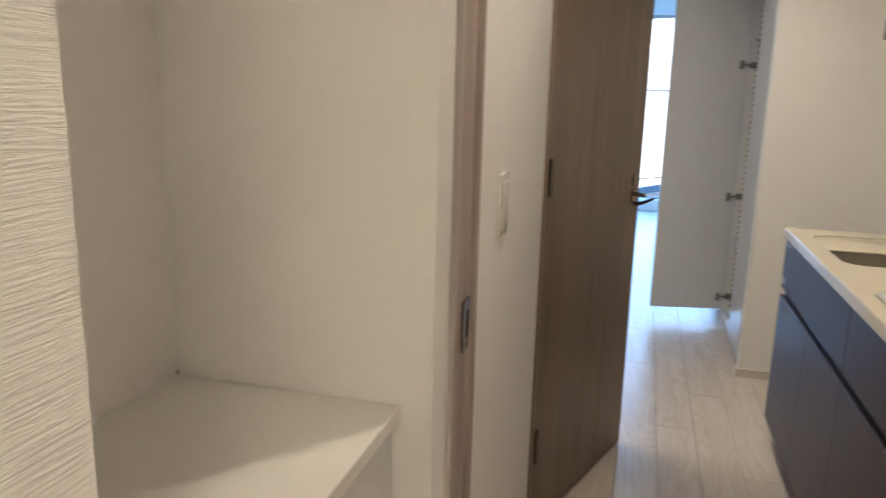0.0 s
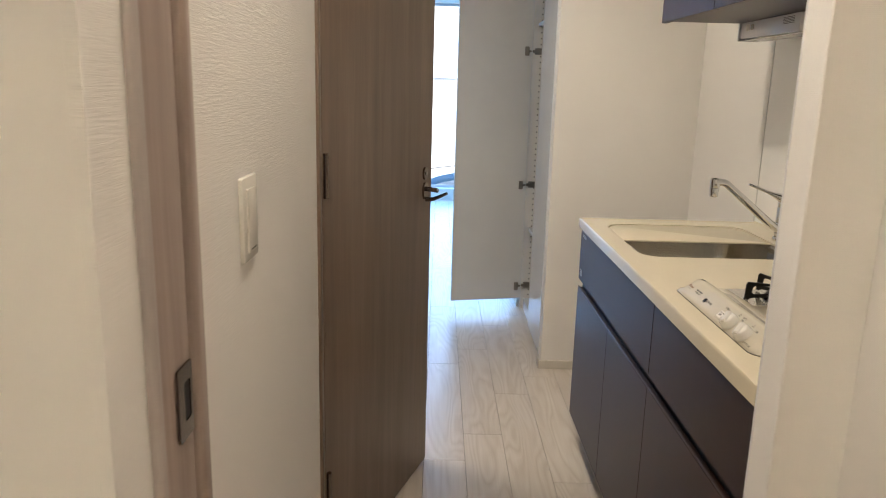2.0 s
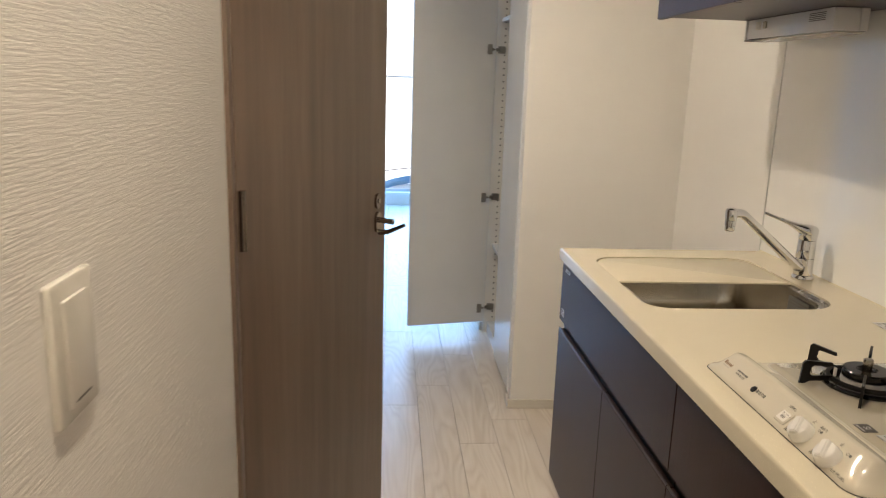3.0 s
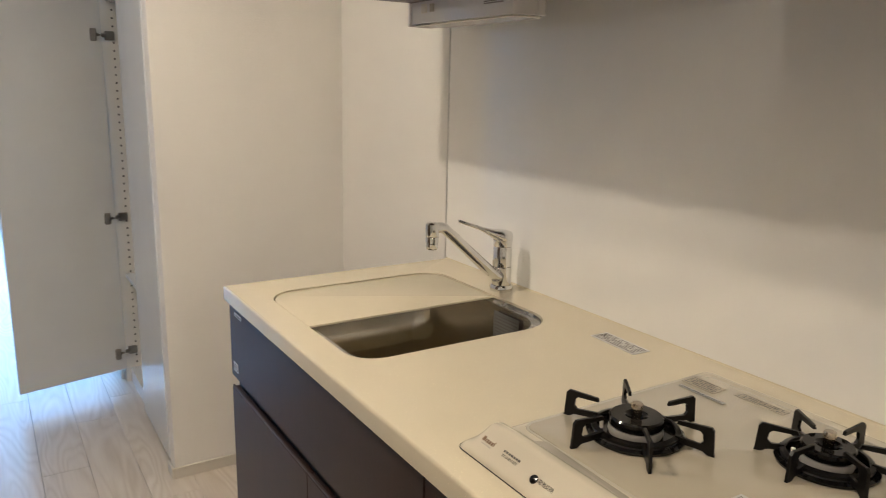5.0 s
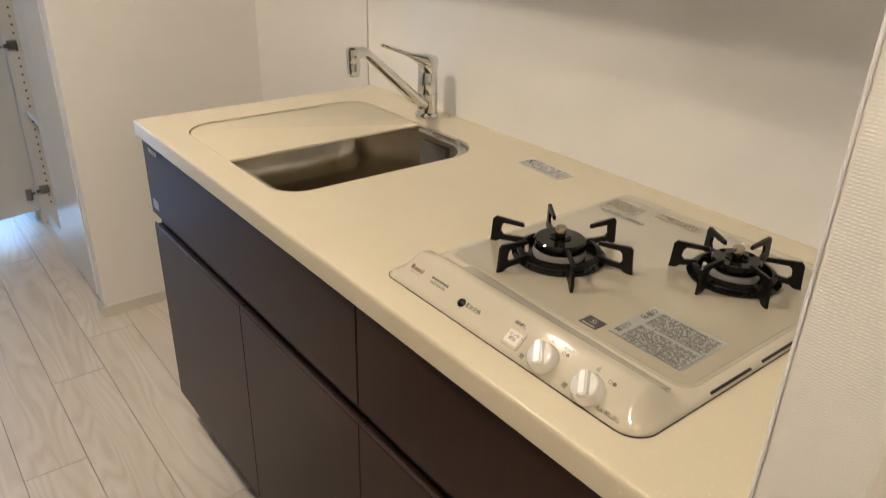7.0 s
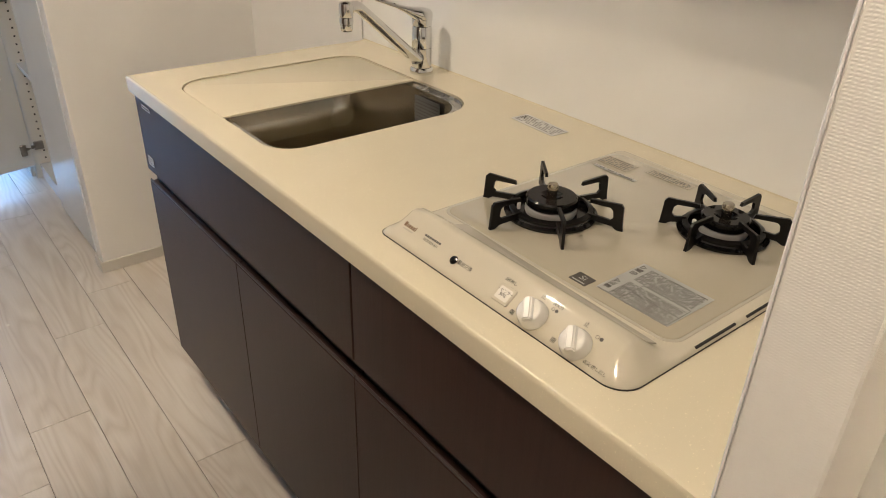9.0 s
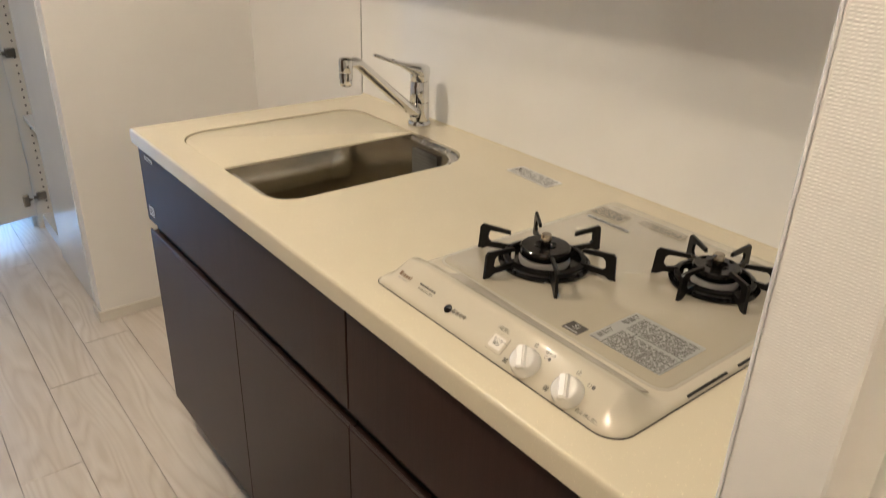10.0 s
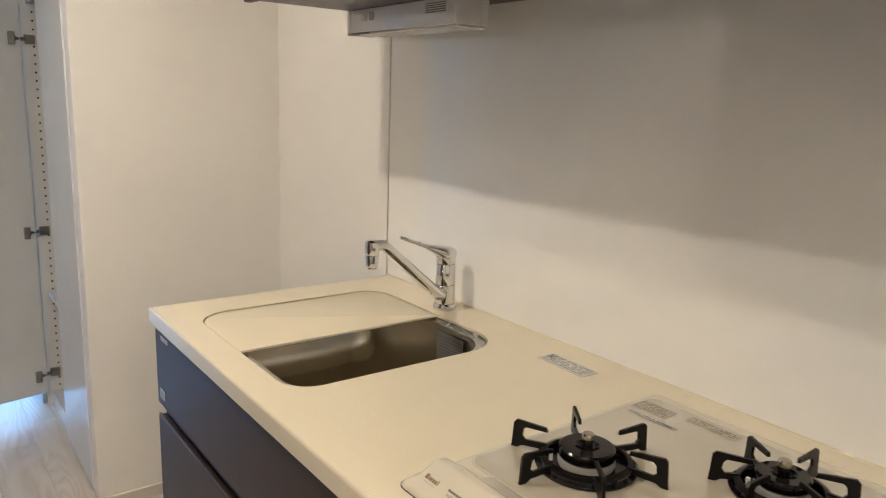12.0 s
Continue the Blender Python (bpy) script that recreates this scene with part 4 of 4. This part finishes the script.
def wall_unit(name, label, y0, y1, doors):
    w = thing(name, label, "kitchen wall cabinet")
    part("carcass", box(UX + 0.019, y0 + 0.0005, UZ + 0.006, BX - 0.001, y1 - 0.0005, 2.20), M_CABSIDE, w)
    for a, b in doors:
        part("door", box(UX, a + 0.001, UZ, UX + 0.0185, b - 0.001, 2.198, 0.0012), M_CAB, w, "dark plum wall cabinet door")
    return w


wall_unit("wall_cabinet", "dark plum wall cabinet over the sink", 7.944, 8.697, ((7.944, 8.222), (8.222, 8.697)))
hood = thing("range_hood", "black slim range hood beside the dark plum wall cabinet", "range hood")
part("hood_front", box(UX - 0.002, 7.232, 1.518, UX + 0.010, 7.940, 1.62, 0.002), M_HOODBLACK, hood, "glossy black hood front")
part("hood_box", box(UX + 0.0105, 7.232, 1.525, BX - 0.001, 7.940, 1.62, 0.002), M_HOODBLACK, hood)
part("front_ledge", box(UX - 0.0045, 7.236, 1.5290, UX - 0.0021, 7.936, 1.5310), M_NICKEL, hood, "thin metal ledge")
part("cover_panel", box(UX, 7.232, 1.625, BX - 0.001, 7.940, 2.20, 0.0015), M_CAB, hood, "dark plum cover panel over the hood")
ul = thing("under_cabinet_lamp", "white slim lamp fixed under the wall cabinet", "cabinet lamp")
part("casing", box(1.436, 8.270, 1.466, 1.500, 8.684, UZ + 0.0055, 0.003, 2), M_LAMPW, ul, smooth=40)
part("end_cap", box(1.434, 8.6845, 1.464, 1.500, 8.6975, UZ + 0.0055, 0.002), M_LAMPW, ul)
part("diffuser", box(1.440, 8.2720, 1.4610, 1.512, 8.650, 1.4657, 0.002), M_KNOB, ul, "translucent white diffuser, unlit")
part("rear_housing", box(1.5005, 8.270, 1.4665, 1.522, 8.6975, UZ + 0.0055, 0.002), M_LAMPW, ul)
lp = part("switch_plate", box(1.4348, 8.608, 1.4895, 1.4358, 8.634, 1.511), M_TRIM, ul)
part("socket", box(1.4335, 8.612, 1.4915, 1.4346, 8.630, 1.509, 0.0004), M_KNOB, lp)
part("rocker", box(1.4325, 8.575, 1.491, 1.4358, 8.592, 1.509, 0.001), M_BAND, ul, "grey rocker")
part("rating_label", box(1.4350, 8.297, 1.490, 1.4358, 8.374, 1.513), M_PAPER, ul, "small grey rating label")

lb = bmesh.new()
for i in range(5):
    y = 8.301
    while y < 8.368:
        w = min(0.004 + 0.0035 * ((i * 3 + int(y * 700)) % 4), 8.371 - y)
        box(1.4345, y, 1.4918 + 0.0042 * i, 1.4349, y + w - 0.0012, 1.4940 + 0.0042 * i, bm=lb)
        y += w
part("print_line", lb, M_GREYINK, ul)
part("end_lip", box(1.436, 8.600, 1.4622, 1.500, 8.697, 1.4636), M_GREYINK, ul, "thin grey lip under the end cap")

# ---- closet ----
clo = thing("closet", "tall white built-in closet with one door open", "closet")
part("near_side", box(0.968, 9.4705, 0.0, 1.570, 9.488, 2.36), M_WHITE, clo)
side_far = part("far_side", box(0.952, 10.357, 0.0, 1.570, 10.375, 2.36), M_LAMPLITSIDE, clo, "side panel tinted cream for lamplight, with a row of pin holes")
part("closet_floor", box(0.972, 9.4885, 0.0, 1.570, 10.3565, 0.062), M_WHITE, clo)
part("closet_back", box(1.5705, 9.4885, 0.0, 1.5745, 10.3565, 2.36), M_WHITE, clo)
for sz in (0.476, 1.62):
    part("shelf", box(0.980, 9.4890, sz, 1.568, 10.3560, sz + 0.018, 0.001), M_WHITE, clo, "white shelf")
part("closet_top", box(0.952, 9.4885, 2.342, 1.570, 10.3565, 2.36), M_WHITE, clo)
# Flat dark squares carry the shade inside the pin holes.
hb = bmesh.new()
for i in range(68):
    z = 0.085 + 0.032 * i
    box(0.9965, 10.3562, z - 0.0034, 1.0030, 10.3569, z + 0.0034, bm=hb)
tagged(part("pin_holes", hb, M_HOLE, side_far, "column of small pin holes, dark squares for their shade"), kind="stuff")
shut = part("shut_door", box(0.9455, 9.4705, 0.045, 0.9635, 9.900, 2.355, 0.0015), M_WHITE, clo, "white closet door standing shut")
leaf = part("open_door", box(0.0, -0.018, 0.070, 0.423, 0.0, 2.355, 0.0012), M_WHITE, clo, "white closet door standing open")
leaf.matrix_basis = pose(0.948, 10.345, 0, 0, 0, 180 + 12.3) @ pose(0, 0, 0) @ Matrix.Diagonal((1, -1, 1, 1))
for hz in (0.146, 0.746, 1.487, 2.18):
    h = part("closet_hinge", box(0.966, 10.3455, hz - 0.0175, 1.003, 10.3563, hz + 0.0175, 0.002), M_HINGE, clo, "dull metal concealed hinge")
    part("hinge_arm", tube([(0.970, 10.343, hz), (0.953, 10.337, hz), (0.922, 10.322, hz)], 0.008, 8), M_HINGE, h)
    cup = part("hinge_cup", box(0.908, 10.3105, hz - 0.024, 0.932, 10.3230, hz + 0.024, 0.003), M_HINGE, h)

# ---- downlights, window, balcony ----
# The large entry disc is invented to go with the entry fill.
for nm, x, y, w in (("kitchen", 0.33, 8.56, 1.0), ("hall", 0.49, 7.17, 1.0), ("entry", 0.60, 5.15, 4.0)):
    dl = thing("ceiling_light", "round white recessed ceiling downlight, out of view", "ceiling light", "ceiling downlights")
    drop = -0.012 if nm == "kitchen" else 0.0
    part("rim", lathe([(0.052 * w, 0.0), (0.066 * w, 0.0), (0.066 * w, -0.004 + drop), (0.060 * w, -0.006 + drop), (0.052 * w, -0.003 + drop)], x, y, TOPZ, 32), M_KNOB, dl, smooth=40)
    part("diffuser", lathe([(0, -0.001 + drop), (0.050 * w, -0.001 + drop), (0.050 * w, -0.003 + drop), (0, -0.003 + drop)], x, y, TOPZ, 32), M_LAMPGLOW, dl)
    dl.matrix_world = pose(0, 0, 0)

win = tagged(finish(box(WX0, WY - 0.012, WZ0 - 0.024, WX1, WY + 0.06, WZ0 - 0.001, 0.002), "window_1", M_LAMPW), "wide white-framed sliding balcony window", "window", "", "structure")
mid = 0.05
for x0, x1, y in ((WX0, mid + 0.03, WY + 0.045), (mid - 0.03, WX1, WY + 0.085)):
    fr = part("window_frame", box(x0, y, WZ0, x0 + 0.05, y + 0.03, WZ1, 0.002), M_ALUF, win, "pale metal sash")
    part("sash_stile", box(x1 - 0.05, y, WZ0, x1, y + 0.03, WZ1, 0.002), M_ALUF, fr)
    part("sash_rail", box(x0 + 0.0502, y, WZ0, x1 - 0.0502, y + 0.03, WZ0 + 0.03, 0.002), M_ALUF, fr)
    part("sash_rail", box(x0 + 0.0502, y, WZ1 - 0.03, x1 - 0.0502, y + 0.03, WZ1, 0.002), M_ALUF, fr)
    pane = part("pane", box(x0 + 0.0505, y + 0.012, WZ0 + 0.0305, x1 - 0.0505, y + 0.017, WZ1 - 0.0305), M_GLASS, fr)
    pane.visible_shadow = False
structure("balcony_floor", box(-3.0, WY + 0.152, -0.15, 4.0, 15.95, 0.03), M_CONC, "pale mortar balcony floor", "balcony")
structure("balcony_parapet", box(-3.0, 15.80, 0.0302, 4.0, 15.92, 0.045), M_PARA, "low white balcony kerb", "balcony")
rail = thing("balcony_rail", "thin metal balcony railing in front of the bright sky", "railing")
part("handrail", box(-2.9, 15.835, 1.352, 3.9, 15.885, 1.376, 0.004), M_ALUF, rail)
for i in range(6):
    part("rail_post", box(-2.9 + 1.35 * i, 15.84, 0.0452, -2.865 + 1.35 * i, 15.88, 1.3515, 0.002), M_ALUF, rail)
hose = thing("drain_hose", "thick pale blue hose lying along the balcony floor", "hose")
part("hose_tube", tube(smooth_path([(-1.2, 15.05, 0.075), (-0.3, 15.06, 0.075), (0.11, 15.05, 0.098), (0.33, 15.05, 0.118), (0.53, 15.05, 0.178), (0.9, 15.06, 0.225), (1.4, 15.1, 0.13), (1.8, 15.15, 0.075)], 6), 0.045, 12), M_BLUE, hose, smooth=60)
cab = thing("balcony_cable", "thin dark cable sagging over the pale blue hose", "cable")
part("cable_line", tube(smooth_path([(-1.2, 15.2, 0.038), (-0.3, 15.2, 0.15), (0.115, 15.2, 0.215), (0.536, 15.2, 0.302), (1.3, 15.2, 0.34), (1.9, 15.2, 0.038)], 5), 0.006, 8), M_HOLE, cab, smooth=60)
# Slab added to catch the sun and whiten the view past the railing.
structure("backdrop_building", box(-60, 34, -6.0, 60, 40, 9.0), M_PARA, "plain pale slab added for the blown-out white outside", "backdrop")
structure("ground", box(-400, -400, -6.2, 400, 400, -6.0), M_GROUND, "grey town ground far below the balcony", "ground")

# ---- floor boards ----
floor = structure("floor", box(-1.9, 4.45, -0.15, 2.6, WY, -0.0105), M_UNDER, "pale whitish oak board floor", "floor")
BW, BL = 0.1465, 0.912


def board_mesh(length, width):
    bm = box(0.0006, 0.0006, -0.0100, width - 0.0006, length - 0.0006, 0.0, 0.0)
    tops = [e for e in bm.edges if all(q.co.z > -0.001 for q in e.verts)]
    bmesh.ops.bevel(bm, geom=tops, offset=0.0009, segments=1, affect="EDGES")
    bmesh.ops.recalc_face_normals(bm, faces=bm.faces)
    me = bpy.data.meshes.new("floor_board")
    bm.to_mesh(me)
    bm.free()
    me.materials.append(M_BOARD)
    return me


boards = {}
joints = {0: 8.722, 1: 9.100, 2: 8.385, 3: 8.80, 4: 9.02, 5: 8.50, 6: 8.91, -1: 8.521, -2: 8.98, -3: 8.42, -4: 8.80}
count, spare = 0, bmesh.new()
rng = random.Random(4)
for row in range(-16, 14):
    x = 0.565 + BW * row
    y = joints.get(row, 8.4 + rng.uniform(0, 0.9))
    while y > 4.5:
        y -= BL
    while y < WY:
        a, b = max(y, 4.5), min(y + BL, WY)
        lo, hi = max(x, -1.8), min(x + BW, 2.5)
        hall = -0.23 < x + BW and x < 1.58 and a < 11.6
        room = b > 10.8
        if b - a > 0.03 and hi - lo > 0.01 and (hall or room):
            if hall or count < 190:
                key = (round(b - a, 4), round(hi - lo, 4))
                if key not in boards:
                    boards[key] = board_mesh(*key)
                ob = new("floor_board", boards[key])
                ob.parent = floor
                ob.matrix_basis = pose(lo, a, 0)
                count += 1
            else:
                box(lo + 0.0005, a + 0.0005, -0.010, hi - 0.0005, b - 0.0005, 0.0, bm=spare)
        y += BL
tagged(part("floor_boards_far", spare, M_BOARD, floor), kind="stuff")
